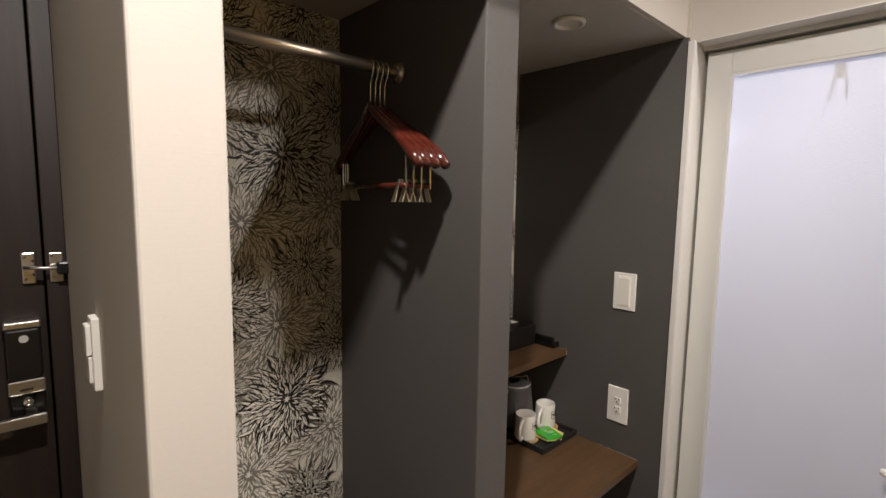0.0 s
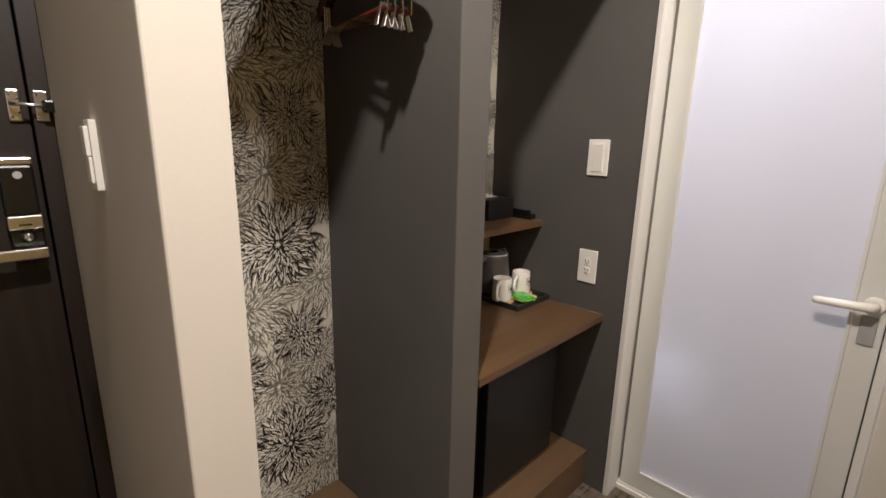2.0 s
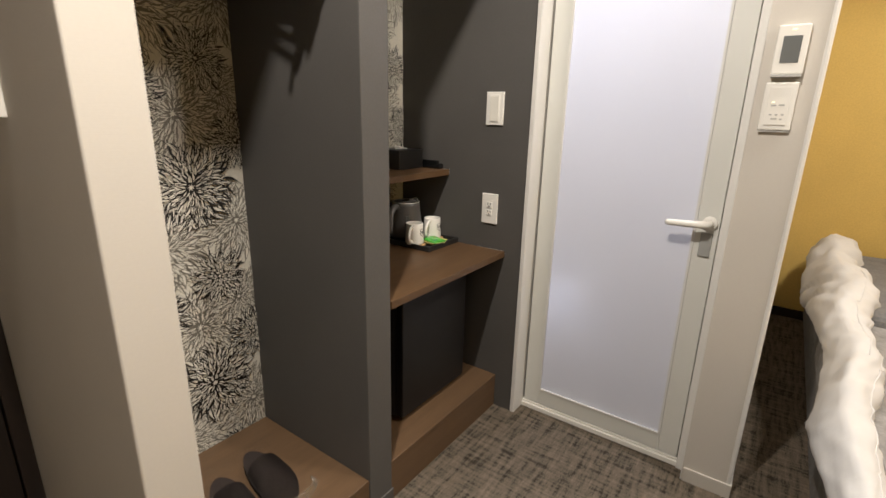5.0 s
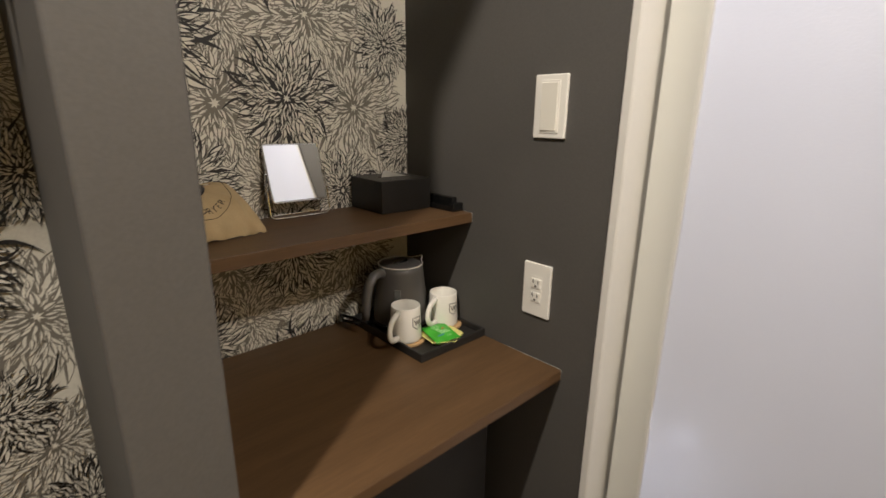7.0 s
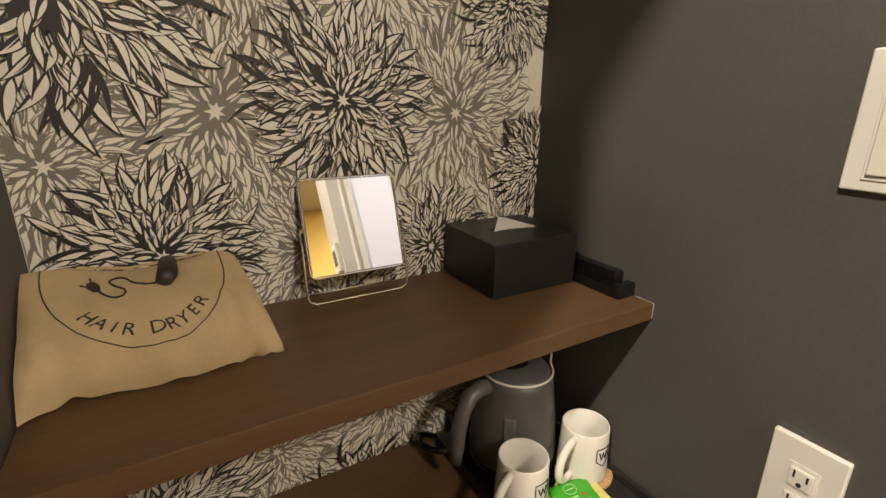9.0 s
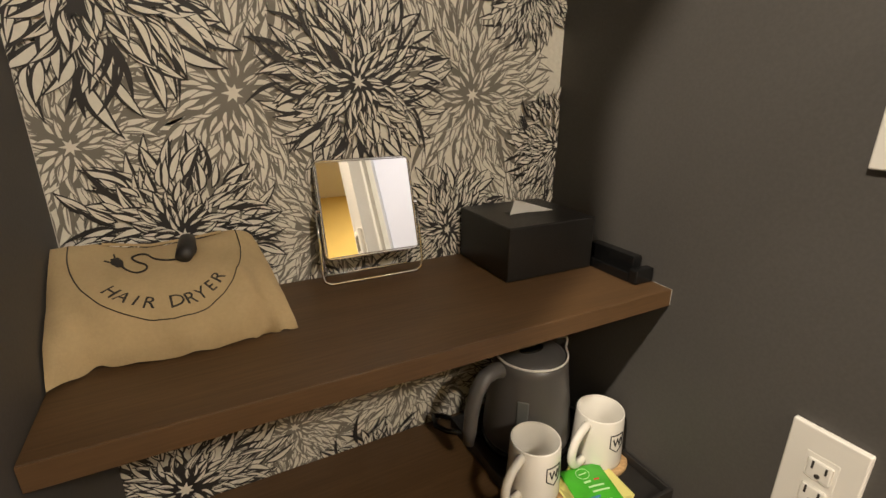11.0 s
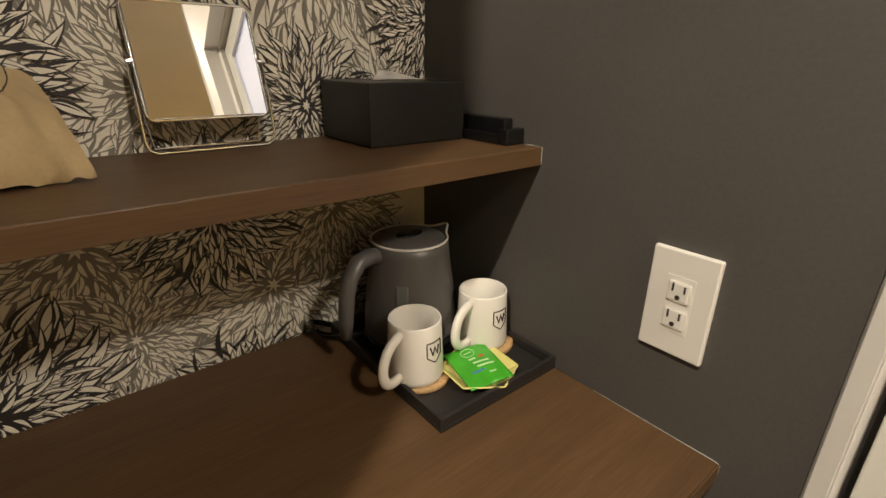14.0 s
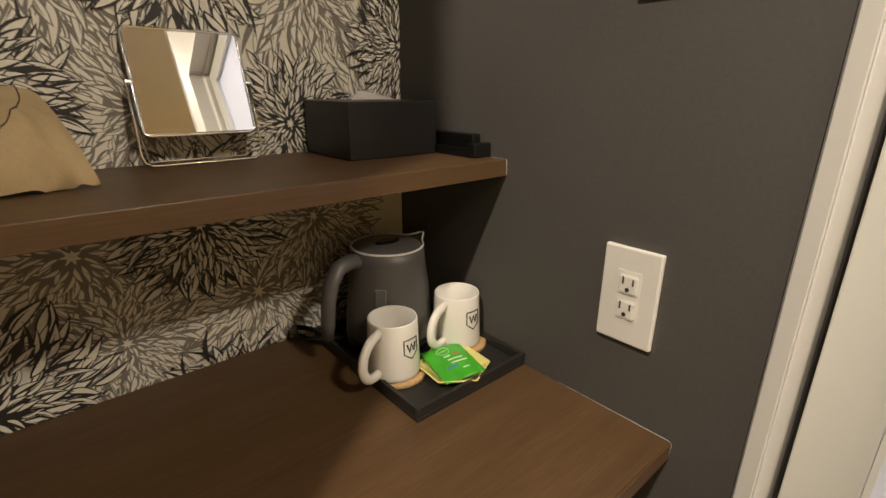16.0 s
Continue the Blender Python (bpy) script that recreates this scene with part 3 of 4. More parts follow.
def hanger():
    h = thing("clothes_hanger", (0.63, 0.915, 1.862), "varnished mahogany hanger with trouser bar and metal clips", "hanger", "hangers on the rod")
    hook = [(0, 0.0155 * math.cos(a), 0.0155 * math.sin(a) - 0.0005) for a in [math.radians(v) for v in range(-35, 216, 18)]]
    hook += [(0, -0.010, -0.020), (0, -0.002, -0.032), (0, 0, -0.045), (0, 0, -0.090)]
    part("hook", tube(hook, 0.0017, 8), CHROME, h, "chrome hook", True)
    pts, rs = [], []
    for i in range(25):
        s = i / 12 - 1
        pts.append((0.004 * s * s, 0.215 * s, -0.085 - 0.120 * abs(s) ** 0.85 - 0.022 * abs(s) ** 6))
        rs.append(0.0125 * (1.0 - 0.25 * (1 - abs(s)) + (0.1 if abs(s) > 0.8 else 0)) * (0.72 if i in (0, 24) else 1))
    part("shoulder", tube(pts, rs, 14, flat=0.9), REDWOOD, h, "", True)
    part("trouser_bar", tube([(0, -0.170, -0.266), (0, 0.170, -0.266)], 0.006, 12), REDWOOD, h, "", True)
    part("brace", tube([(0, -0.168, -0.206), (0, -0.168, -0.273)], 0.0025, 8), CHROME, h)
    part("brace", tube([(0, 0.168, -0.206), (0, 0.168, -0.273)], 0.0025, 8), CHROME, h)
    for y in (-0.146, 0.146):
        jaws = boxes([(-0.0105, -0.0085, y - 0.006, y + 0.006, -0.300, -0.253), (0.0085, 0.0105, y - 0.006, y + 0.006, -0.300, -0.253)], bevel=0.0006)
        for v in jaws.verts:
            v.co.x *= 1.0 + 0.7 * (v.co.z + 0.277) / -0.023
            v.co.y = y + (v.co.y - y) * (1.3 if v.co.z < -0.28 else 0.8)
        clip = part("clip", jaws, STEEL, h, "bright metal clip")
        part("clip_spring", tube([(-0.009, y, -0.272), (-0.004, y, -0.256), (0.004, y, -0.256), (0.009, y, -0.272)], 0.002, 8), CHROME, clip)
    return h


first = hanger()
first.matrix_world = pose(0.628, 0.915, 1.862, 0, 0, -10)
for x, turn in ((0.641, -8), (0.654, -5.5), (0.667, -2)):
    copy_thing(first, pose(x, 0.915, 1.862, 0, 0, turn))


def slipper():
    s = thing("slipper", (0.522, 0.893, 0.154), "dark brown cloth house slipper wrapped in plastic on the plinth", "slipper", "pair of wrapped slippers", -8)
    n, m = 30, 12

    def half(v):
        return 0.057 * (1 - abs(2 * v - 1) ** 2.6) ** 0.5 * (0.90 + 0.14 * math.cos(math.pi * v))

    bm = bmesh.new()
    for z0, z1 in ((0.0, 0.018),):
        low, top = [], []
        for k in range(n):
            v = 0.5 - 0.5 * math.cos(2 * math.pi * k / n)
            sx = half(v) * (1 if k < n / 2 else -1)
            y = -0.14 + 0.28 * v
            low.append(bm.verts.new((sx, y, z0)))
            top.append(bm.verts.new((sx, y, z1)))
        for k in range(n):
            bm.faces.new((low[k], low[(k + 1) % n], top[(k + 1) % n], top[k]))
        bm.faces.new(low[::-1])
        bm.faces.new(top)
    part("sole", bm, SLIPPER, s)
    bm = bmesh.new()
    grid = []
    for i in range(m + 1):
        v = 0.005 + 0.62 * i / m
        row = []
        for k in range(m + 1):
            a = math.pi * k / m
            w = half(v) + 0.002
            hgt = 0.048 * min(1, (v / 0.3) ** 0.5) * (1 + 0.10 * v)
            row.append(bm.verts.new((w * math.cos(a), -0.14 + 0.28 * v, 0.017 + hgt * math.sin(a) ** 0.8)))
        grid.append(row)
    for i in range(m):
        for k in range(m):
            bm.faces.new((grid[i][k], grid[i][k + 1], grid[i + 1][k + 1], grid[i + 1][k]))
    bmesh.ops.solidify(bm, geom=bm.faces[:], thickness=0.003)
    part("upper", bm, SLIPPER, s, "", True)
    return s


one = slipper()
copy_thing(one, pose(0.390, 0.865, 0.154, 0, 0, -12))


def wrapper():
    bm = bmesh.new()
    n, m = 60, 60
    rows = []
    for i in range(n + 1):
        row = []
        for k in range(m + 1):
            u, v = k / m * 2 - 1, i / n * 2 - 1
            x, y = 0.455 + 0.150 * u, 0.880 + 0.160 * v
            edge = max(abs(u), abs(v))
            dome = 0.071 * max(0.0, 1 - edge ** 5) ** 0.7
            wr = 0.006 * noise.noise(Vector((x * 30, y * 22, 1))) + 0.006 * noise.noise(Vector((x * 75, y * 60, 4)))
            row.append(bm.verts.new((x + 0.004 * noise.noise(Vector((y * 40, x * 9, 2))), y, 0.157 + dome + abs(wr) * (0.4 + 1.2 * edge ** 3))))
        rows.append(row)
    for i in range(n):
        for k in range(m):
            bm.faces.new((rows[i][k], rows[i][k + 1], rows[i + 1][k + 1], rows[i + 1][k]))
    ob = link("plastic_wrapper", bm, FILM, None, "crumpled clear plastic bag round the pair of slippers")
    ob.visible_shadow = False
    tagged(ob, category="plastic bag")
    for cx, cy in ((0.535, 0.775), (0.414, 0.752)):
        for lift, reach in ((0.0, 1.0), (0.010, 0.95), (0.020, 0.88), (0.004, 1.07)):
            pts = []
            for k in range(61):
                a = math.radians(190 + 175 * k / 60)
                q = Vector((cx * 90, k * 0.9, lift * 500))
                wob = 0.005 * noise.noise(q)
                pts.append((cx + (0.063 + wob) * reach * math.cos(a), cy + (0.040 + wob) * reach * math.sin(a), 0.159 + lift + 0.004 * abs(noise.noise(q * 1.7))))
            hem = part("hem", tube(pts, [0.0012 + 0.0016 * abs(noise.noise(Vector((k * 0.8, cx * 40, lift * 300)))) for k in range(61)], 6), HEM, ob, "glossy folded plastic hem")
            hem.visible_shadow = False


wrapper()

# ---- niche: shelf, counter, fridge ----


def board(name, y0, z0, z1, label, category):
    """A laminate board across the niche with its own front edge band."""
    b = thing(name, (0.8092, y0, z0), label, category)
    w, d, h = X_SIDE - 0.0008 - 0.8092, Y_BACK - 0.0045 - y0, z1 - z0
    part("panel", box(0, w, 0.0022, d, 0, h, bevel=0.0006), WOOD, b)
    part("edge_band", box(0, w, 0, 0.0020, 0.0002, h - 0.0002, bevel=0.0008), WOOD, b, "matching wood edge band")


board("counter", 0.636, 0.694, 0.718, "brown wood laminate counter board across the niche", "counter")
board("wall_shelf", 0.921, 1.003, 1.027, "brown wood laminate shelf above the counter", "shelf")
caulk = [(X_SIDE - 0.0012, 0.6365, 0.697), (X_SIDE - 0.0012, 0.6362, 0.7165), (X_SIDE - 0.0014, 0.640, 0.7188), (X_SIDE - 0.0014, 0.72, 0.7186), (X_SIDE - 0.0013, 0.80, 0.7184)]
structure("trim_counter_caulk", tube(caulk, [0.0004, 0.0005, 0.0005, 0.0004, 0.0002], 8), PALEGREY, "thin pale caulk line between counter and wall")
structure("trim_shelf_caulk", tube([(X_SIDE - 0.0012, 0.9208, 1.005), (X_SIDE - 0.0012, 0.9208, 1.0265), (X_SIDE - 0.0013, 0.95, 1.0274)], [0.0004, 0.0006, 0.0003], 8), PALEGREY, "thin white caulk at the shelf end")
fridge = thing("mini_fridge", (1.19, 0.745, 0.152), "black mini fridge with a flat door under the counter", "fridge")
part("body", box(-0.205, 0.195, 0.035, 0.41, 0.012, 0.492, bevel=0.004), MATTBLACK, fridge)
part("door", box(-0.205, 0.195, 0.0, 0.030, 0.020, 0.492, bevel=0.004), FRIDGE, fridge, "plain black fridge door")
for fx in (-0.18, 0.17):
    part("foot", lathe([(0, 0), (0.015, 0), (0.015, 0.0125), (0, 0.0125)], 16, (fx, 0.07, 0)), BLACK, fridge)
part("hinge", box(0.150, 0.190, 0.004, 0.04, 0.4925, 0.499, bevel=0.001), BLACK, fridge)


def wall_plate(name, z0, z1, y0, y1, label, category):
    t = thing(name, (X_SIDE, (y0 + y1) / 2, (z0 + z1) / 2), label, category, turn=90)
    w, h = (y1 - y0) / 2, (z1 - z0) / 2
    part("plate", box(-w, w, 0.0002, 0.008, -h, h, bevel=0.0022, segs=3), PLATE, t)
    return t


# in these the local y axis points out of the wall
outlet = wall_plate("wall_outlet", 0.825, 0.947, 0.678, 0.749, "white double wall outlet with earth pins", "outlet")
part("insert", box(-0.0150, 0.0150, 0.0078, 0.0085, -0.033, 0.033, bevel=0.0004), PLATE, outlet, "socket insert")
for dz in (0.016, -0.016):
    face = part("socket_face", box(-0.0120, 0.0120, 0.0083, 0.0110, dz - 0.0115, dz + 0.0115, bevel=0.0022), PLATE, outlet)
    for sx, hh in ((-0.0063, 0.0040), (0.0063, 0.0046)):
        part("slot", box(sx - 0.0010, sx + 0.0010, 0.0105, 0.0117, dz + 0.0005, dz + 0.0005 + 2 * hh), SLOT, outlet)
    part("earth_hole", lathe([(0, 0), (0.0026, 0), (0.0026, 0.0012), (0, 0.0012)], 14), SLOT, outlet).matrix_basis = pose(0, 0.0106, dz - 0.0058, -90, 0, 0)

switch = wall_plate("light_switch", 1.214, 1.337, 0.674, 0.749, "white wide-rocker light switch on the charcoal wall", "switch")
part("frame", box(-0.022, 0.022, 0.0078, 0.0098, -0.051, 0.051, bevel=0.0008), PLATE, switch)
rocker = bmesh.new()
box(-0.0185, 0.0185, 0.0094, 0.0125, -0.046, 0.046, bevel=0.001, bm=rocker)
bmesh.ops.rotate(rocker, verts=rocker.verts, cent=(0, 0.010, 0), matrix=Matrix.Rotation(radians(3.0), 3, "Z"))
part("rocker", rocker, PLATE_IN, switch, "ivory rocker")

# ---- niche: things on the counter ----
ZC = 0.718
tray = thing("serving_tray", (1.389, 1.005, ZC), "black lacquered rectangular serving tray on the counter", "tray")
tw, td = 0.105, 0.142
part("base", box(-tw, tw, -td, td, 0.0003, 0.006, bevel=0.001), MATTBLACK, tray)
for r in ((-tw, tw, -td, -td + 0.006), (-tw, tw, td - 0.006, td), (-tw, -tw + 0.006, -td + 0.0062, td - 0.0062), (tw - 0.006, tw, -td + 0.0062, td - 0.0062)):
    part("rim", box(*r, 0.0062, 0.021, bevel=0.0012), MATTBLACK, tray)
ZT = ZC + 0.0062


def mug():
    m = thing("mug", (1.321, 0.966, ZT + 0.0078), "white glazed ceramic mug with a dark badge on cork", "mug", "mugs on the tray")
    part("body", lathe([(0, 0), (0.036, 0), (0.0385, 0.002), (0.0392, 0.008), (0.0372, 0.045), (0.0355, 0.084), (0.0345, 0.0865), (0.0330, 0.085), (0.0340, 0.045), (0.0345, 0.008), (0, 0.006)], 48), CERAMIC, m, "", True)
    pts = []
    for k in range(13):
        a = math.radians(-95 + 190 * k / 12)
        pts.append((-0.0365 - 0.035 * math.cos(a) ** 0.8 if math.cos(a) > 0 else -0.0365, 0, 0.044 + 0.030 * math.sin(a) - 0.004 * math.cos(a)))
    pts[0], pts[-1] = (-0.034, 0, 0.014), (-0.033, 0, 0.075)
    part("handle", tube(pts, [0.0060] * 13, 12, flat=1.25), CERAMIC, m, "", True).matrix_basis = pose(0, 0, 0, 0, 0, 21)

    def wrap(u, v):
        a, r = math.radians(-82) + u / 0.0378, 0.0380 - 0.0012 * (v - 0.03) / 0.03
        return (r * math.cos(a), r * math.sin(a), v)

    ring = [(-0.0125, 0.0635), (0.0125, 0.0635), (0.0125, 0.043), (0, 0.0335), (-0.0125, 0.043)]
    fine = []
    for (a, b), (c, d) in zip(ring, ring[1:] + ring[:1]):
        fine += [wrap(a + (c - a) * k / 5, b + (d - b) * k / 5) for k in range(5)]
    part("badge_outline", tube(fine, 0.0009, 6, closed=True), INK, m, "thin dark badge outline")
    zig = [(-0.0075, 0.057), (-0.004, 0.0455), (0.000, 0.0565), (0.004, 0.0455), (0.0075, 0.057)]
    part("badge_mark", tube([wrap(*q) for q in zig], 0.0014, 6), INK, m, "small dark zigzag mark")
    return m


cork = tagged(link("coaster", lathe([(0, 0), (0.0415, 0), (0.042, 0.002), (0.042, 0.0055), (0.041, 0.0075), (0, 0.0075)], 40), CORK, None, "round cork coaster under a mug", True), category="coaster", group="coasters on the tray")
cork.matrix_world = pose(1.327, 0.964, ZT)
cup = mug()
copy_thing(cork, pose(1.456, 0.968, ZT))
copy_thing(cup, pose(1.450, 0.972, ZT + 0.0078, 0, 0, -6))

dish = thing("small_dish", (1.392, 0.914, ZT), "pale yellow hexagonal dish holding the tea sachet", "dish", turn=-35)
part("bowl", lathe([(0, 0.0), (0.036, 0.0), (0.0555, 0.014), (0.0535, 0.015), (0.035, 0.003), (0, 0.003)], 6), DISH, dish)


def sachet():
    s = thing("tea_sachet", (1.390, 0.913, ZT + 0.0165), "glossy green foil tea sachet with pale print", "sachet", turn=-24)
    s.matrix_world = pose(1.389, 0.914, ZT + 0.0170, 4, -3, -12)

    def puff(x, y):
        return 0.0035 * max(0, (1 - (x / 0.0325) ** 2) * (1 - (y / 0.040) ** 2)) + 0.0012 * math.sin(x * 160) * (abs(y) / 0.040)

    bm = bmesh.new()
    n = 16
    top, low = [], []
    for i in range(n + 1):
        for k in range(n + 1):
            x, y = 0.0325 * (2 * k / n - 1), 0.040 * (2 * i / n - 1)
            top.append(bm.verts.new((x, y, puff(x, y) + 0.0006)))
            low.append(bm.verts.new((x, y, -0.6 * puff(x, y))))
    w = n + 1
    for i in range(n):
        for k in range(n):
            a = i * w + k
            bm.faces.new((top[a], top[a + 1], top[a + w + 1], top[a + w]))
            bm.faces.new((low[a], low[a + w], low[a + w + 1], low[a + 1]))
    edge = [k for k in range(n)] + [n + w * i for i in range(n)] + [n * w + n - k for k in range(n)] + [(n - i) * w for i in range(n)]
    for a, b in zip(edge, edge[1:] + edge[:1]):
        bm.faces.new((low[a], low[b], top[b], top[a]))
    part("pouch", bm, GREEN, s, "", True)
    ring = [(-0.002 + 0.0095 * math.cos(a), 0.026 + 0.0095 * math.sin(a)) for a in [2 * math.pi * k / 24 for k in range(24)]]
    part("ring_print", tube([(x, y, puff(x, y) + 0.0009) for x, y in ring], 0.0005, 5, closed=True), GREEN_PALE, s, "pale round emblem")

    def bar(x0, x1, y, t, mat, name, lab):
        part(name, tube([(x0 + (x1 - x0) * k / 8, y, puff(x0 + (x1 - x0) * k / 8, y) + 0.0005) for k in range(9)], t, 6), mat, s, lab)

    bar(-0.008, 0.004, 0.026, 0.0009, GREEN_PALE, "print_bar", "pale print")
    bar(-0.008, 0.002, 0.011, 0.0016, GREEN_PALE, "print_bar", "pale print")
    bar(0.008, 0.016, 0.012, 0.0014, RED, "print_mark", "small red mark")
    bar(-0.006, 0.018, 0.002, 0.0014, GREEN_PALE, "print_bar", "pale print")
    bar(-0.004, 0.022, -0.006, 0.0014, GREEN_PALE, "print_bar", "pale print")
    bar(-0.016, 0.002, -0.014, 0.0016, BLUE, "print_bar", "blue print")
    bar(0.006, 0.016, -0.022, 0.0011, GREEN_PALE, "print_bar", "pale print")


sachet()


def kettle():
    k = thing("electric_kettle", (1.383, 1.062, ZT), "dark grey electric kettle with a pale rim on the tray", "kettle")
    k.matrix_world = pose(1.383, 1.064, ZT) @ Matrix.Diagonal((1, 1, 1.05, 1))
    part("power_base", lathe([(0, 0), (0.072, 0), (0.074, 0.003), (0.074, 0.011), (0.070, 0.014), (0, 0.014)], 40), BLACK, k, "black power base", True)

    def lip(x, y, z):
        r = math.hypot(x, y)
        pull = max(0.0, x / r) ** 40 if r > 0.05 else 0.0
        rise = min(1.0, max(0.0, (z - 0.105) / 0.05)) ** 1.5
        return Vector((x + 0.015 * pull * rise, y, z + 0.006 * pull * rise))

    bm = lathe([(0, 0.0145), (0.0705, 0.0145), (0.072, 0.020), (0.071, 0.040), (0.066, 0.085), (0.0625, 0.110), (0.0605, 0.125), (0.059, 0.140), (0.0577, 0.155), (0.0555, 0.155), (0.055, 0.147), (0, 0.147)], 72)
    for v in bm.verts:
        v.co = lip(*v.co)
    part("body", bm, KETTLE, k, "", True)
    part("lid", lathe([(0, 0.1475), (0.0535, 0.1475), (0.0535, 0.154), (0.046, 0.1580), (0.020, 0.159), (0, 0.159)], 48), KETTLE, k, "dark grey lid", True)
    opener = lathe([(0, 0.1588), (0.022, 0.1588), (0.022, 0.1612), (0.018, 0.1620), (0, 0.1612)], 32)
    bmesh.ops.scale(opener, vec=(1, 0.55, 1), verts=opener.verts)
    part("lid_opener", opener, BLACK, k, "black oval lid opener", True)
    ring = [lip(0.0568 * math.cos(a), 0.0568 * math.sin(a), 0.1552) for a in [2 * math.pi * i / 72 for i in range(72)]]
    part("rim", tube(ring, 0.0017, 8, closed=True), PLATE, k, "pale rim line", True)
    pts = [(-0.052, 0, 0.138), (-0.072, -0.004, 0.143), (-0.092, -0.008, 0.140), (-0.108, -0.012, 0.122), (-0.116, -0.014, 0.095), (-0.120, -0.016, 0.065), (-0.122, -0.016, 0.042)]
    part("handle", tube(pts, [0.014, 0.0135, 0.013, 0.0125, 0.012, 0.0115, 0.009], 14, flat=0.85), KETTLE, k, "dark grey loop handle", True)
    part("cord", tube([(-0.070, 0.030, 0.006), (-0.095, 0.045, 0.008), (-0.118, 0.058, 0.010), (-0.132, 0.075, 0.014), (-0.128, 0.090, 0.022), (-0.112, 0.094, 0.014), (-0.095, 0.090, 0.006)], 0.0045, 8), BLACK, k, "black power cord", True)
    gauge = part("water_gauge", box(-0.009, 0.009, -0.0015, 0.004, -0.020, 0.020, bevel=0.002), SCREEN, k, "dark clear water gauge")
    gauge.matrix_basis = pose(-0.0470, -0.0465, 0.086, -8, 0, -45)


kettle()

# ---- niche: things on the shelf ----
ZS = 1.027
tbox = thing("tissue_box", (1.386, 1.104, ZS), "black leatherette tissue box with a white tissue showing", "tissue box", turn=-1)
part("body", box(-0.075, 0.074, -0.068, 0.068, 0.0003, 0.078, bevel=0.002), LEATHER, tbox)
part("slot", box(-0.034, 0.034, -0.006, 0.006, 0.0782, 0.0788), SLOT, tbox)
bm = bmesh.new()
n = 8
grid = [[bm.verts.new(((-0.036 + 0.078 * k / n) * (1 - 0.88 * i / n) - 0.004 * i / n, -0.010 + 0.003 * math.sin(5.0 * k / n) + 0.030 * i / n, 0.0789 + 0.012 * i / n)) for k in range(n + 1)] for i in range(n + 1)]
for i in range(n):
    for k in range(n):
        bm.faces.new((grid[i][k], grid[i][k + 1], grid[i + 1][k + 1], grid[i + 1][k]))
bmesh.ops.solidify(bm, geom=bm.faces[:], thickness=0.0006)
part("tissue", bm, TISSUE, tbox, "white folded tissue", True)

holder = thing("black_holder", (1.4785, 1.010, ZS), "small glossy black holder against the wall on the shelf", "holder")
part("back", box(0.000, 0.0165, -0.036, 0.048, 0.0003, 0.032, bevel=0.002), BLACK, holder)
part("front_lip", box(-0.0175, -0.0135, -0.044, 0.048, 0.0003, 0.014, bevel=0.001), BLACK, holder)
part("base", box(-0.0133, -0.0002, -0.044, 0.048, 0.0003, 0.005), BLACK, holder)
part("end_block", box(-0.0175, 0.0165, -0.058, -0.0445, 0.0003, 0.021, bevel=0.002), BLACK, holder)

glass = thing("table_mirror", (1.1555, 1.150, ZS), "square tilting table mirror on a chrome wire stand", "mirror", turn=-0.75)
tilt = pose(0, 0.004, 0.100, -17.0, 0, 0)
pane = part("mirror_pane", box(-0.065, 0.065, -0.002, 0.002, -0.0635, 0.0635, bevel=0.0012), MIRROR, glass, "square mirror pane")
pane.matrix_basis = tilt


def rounded(w, h, r, dy=0.0):
    pts = []
    for cx, cz, a0 in ((w - r, h - r, 0), (-w + r, h - r, 90), (-w + r, -h + r, 180), (w - r, -h + r, 270)):
        for k in range(7):
            a = math.radians(a0 + 15 * k)
            pts.append((cx + r * math.cos(a), dy, cz + r * math.sin(a)))
    return pts


edge = part("mirror_frame", tube(rounded(0.0662, 0.0645, 0.009), 0.0021, 8, closed=True), CHROME, glass, "thin chrome frame", True)
edge.matrix_basis = tilt
stand = [(-0.071, 0.004, 0.100), (-0.0715, -0.006, 0.060), (-0.072, -0.013, 0.016), (-0.070, -0.014, 0.007), (-0.062, -0.015, 0.0028), (0.062, -0.015, 0.0028), (0.070, -0.014, 0.007), (0.072, -0.013, 0.016), (0.0715, -0.006, 0.060), (0.071, 0.004, 0.100)]
part("wire_stand", tube(stand, 0.0019, 8), CHROME, glass, "chrome wire stand", True)
part("wire_foot", tube([(-0.0705, 0.004, 0.100), (-0.066, 0.018, 0.045), (-0.060, 0.020, 0.0028), (0.060, 0.020, 0.0028), (0.066, 0.018, 0.045), (0.0705, 0.004, 0.100)], 0.0019, 8), CHROME, glass, "", True)
for sx in (-1, 1):
    part("pivot", tube([(sx * 0.066, 0.004, 0.100), (sx * 0.0715, 0.004, 0.100)], 0.0032, 10), CHROME, glass)


# hair dryer pouch: a stuffed cloth bag leaning on the wall
POUCH_X0, POUCH_X1 = 0.8105, 1.028


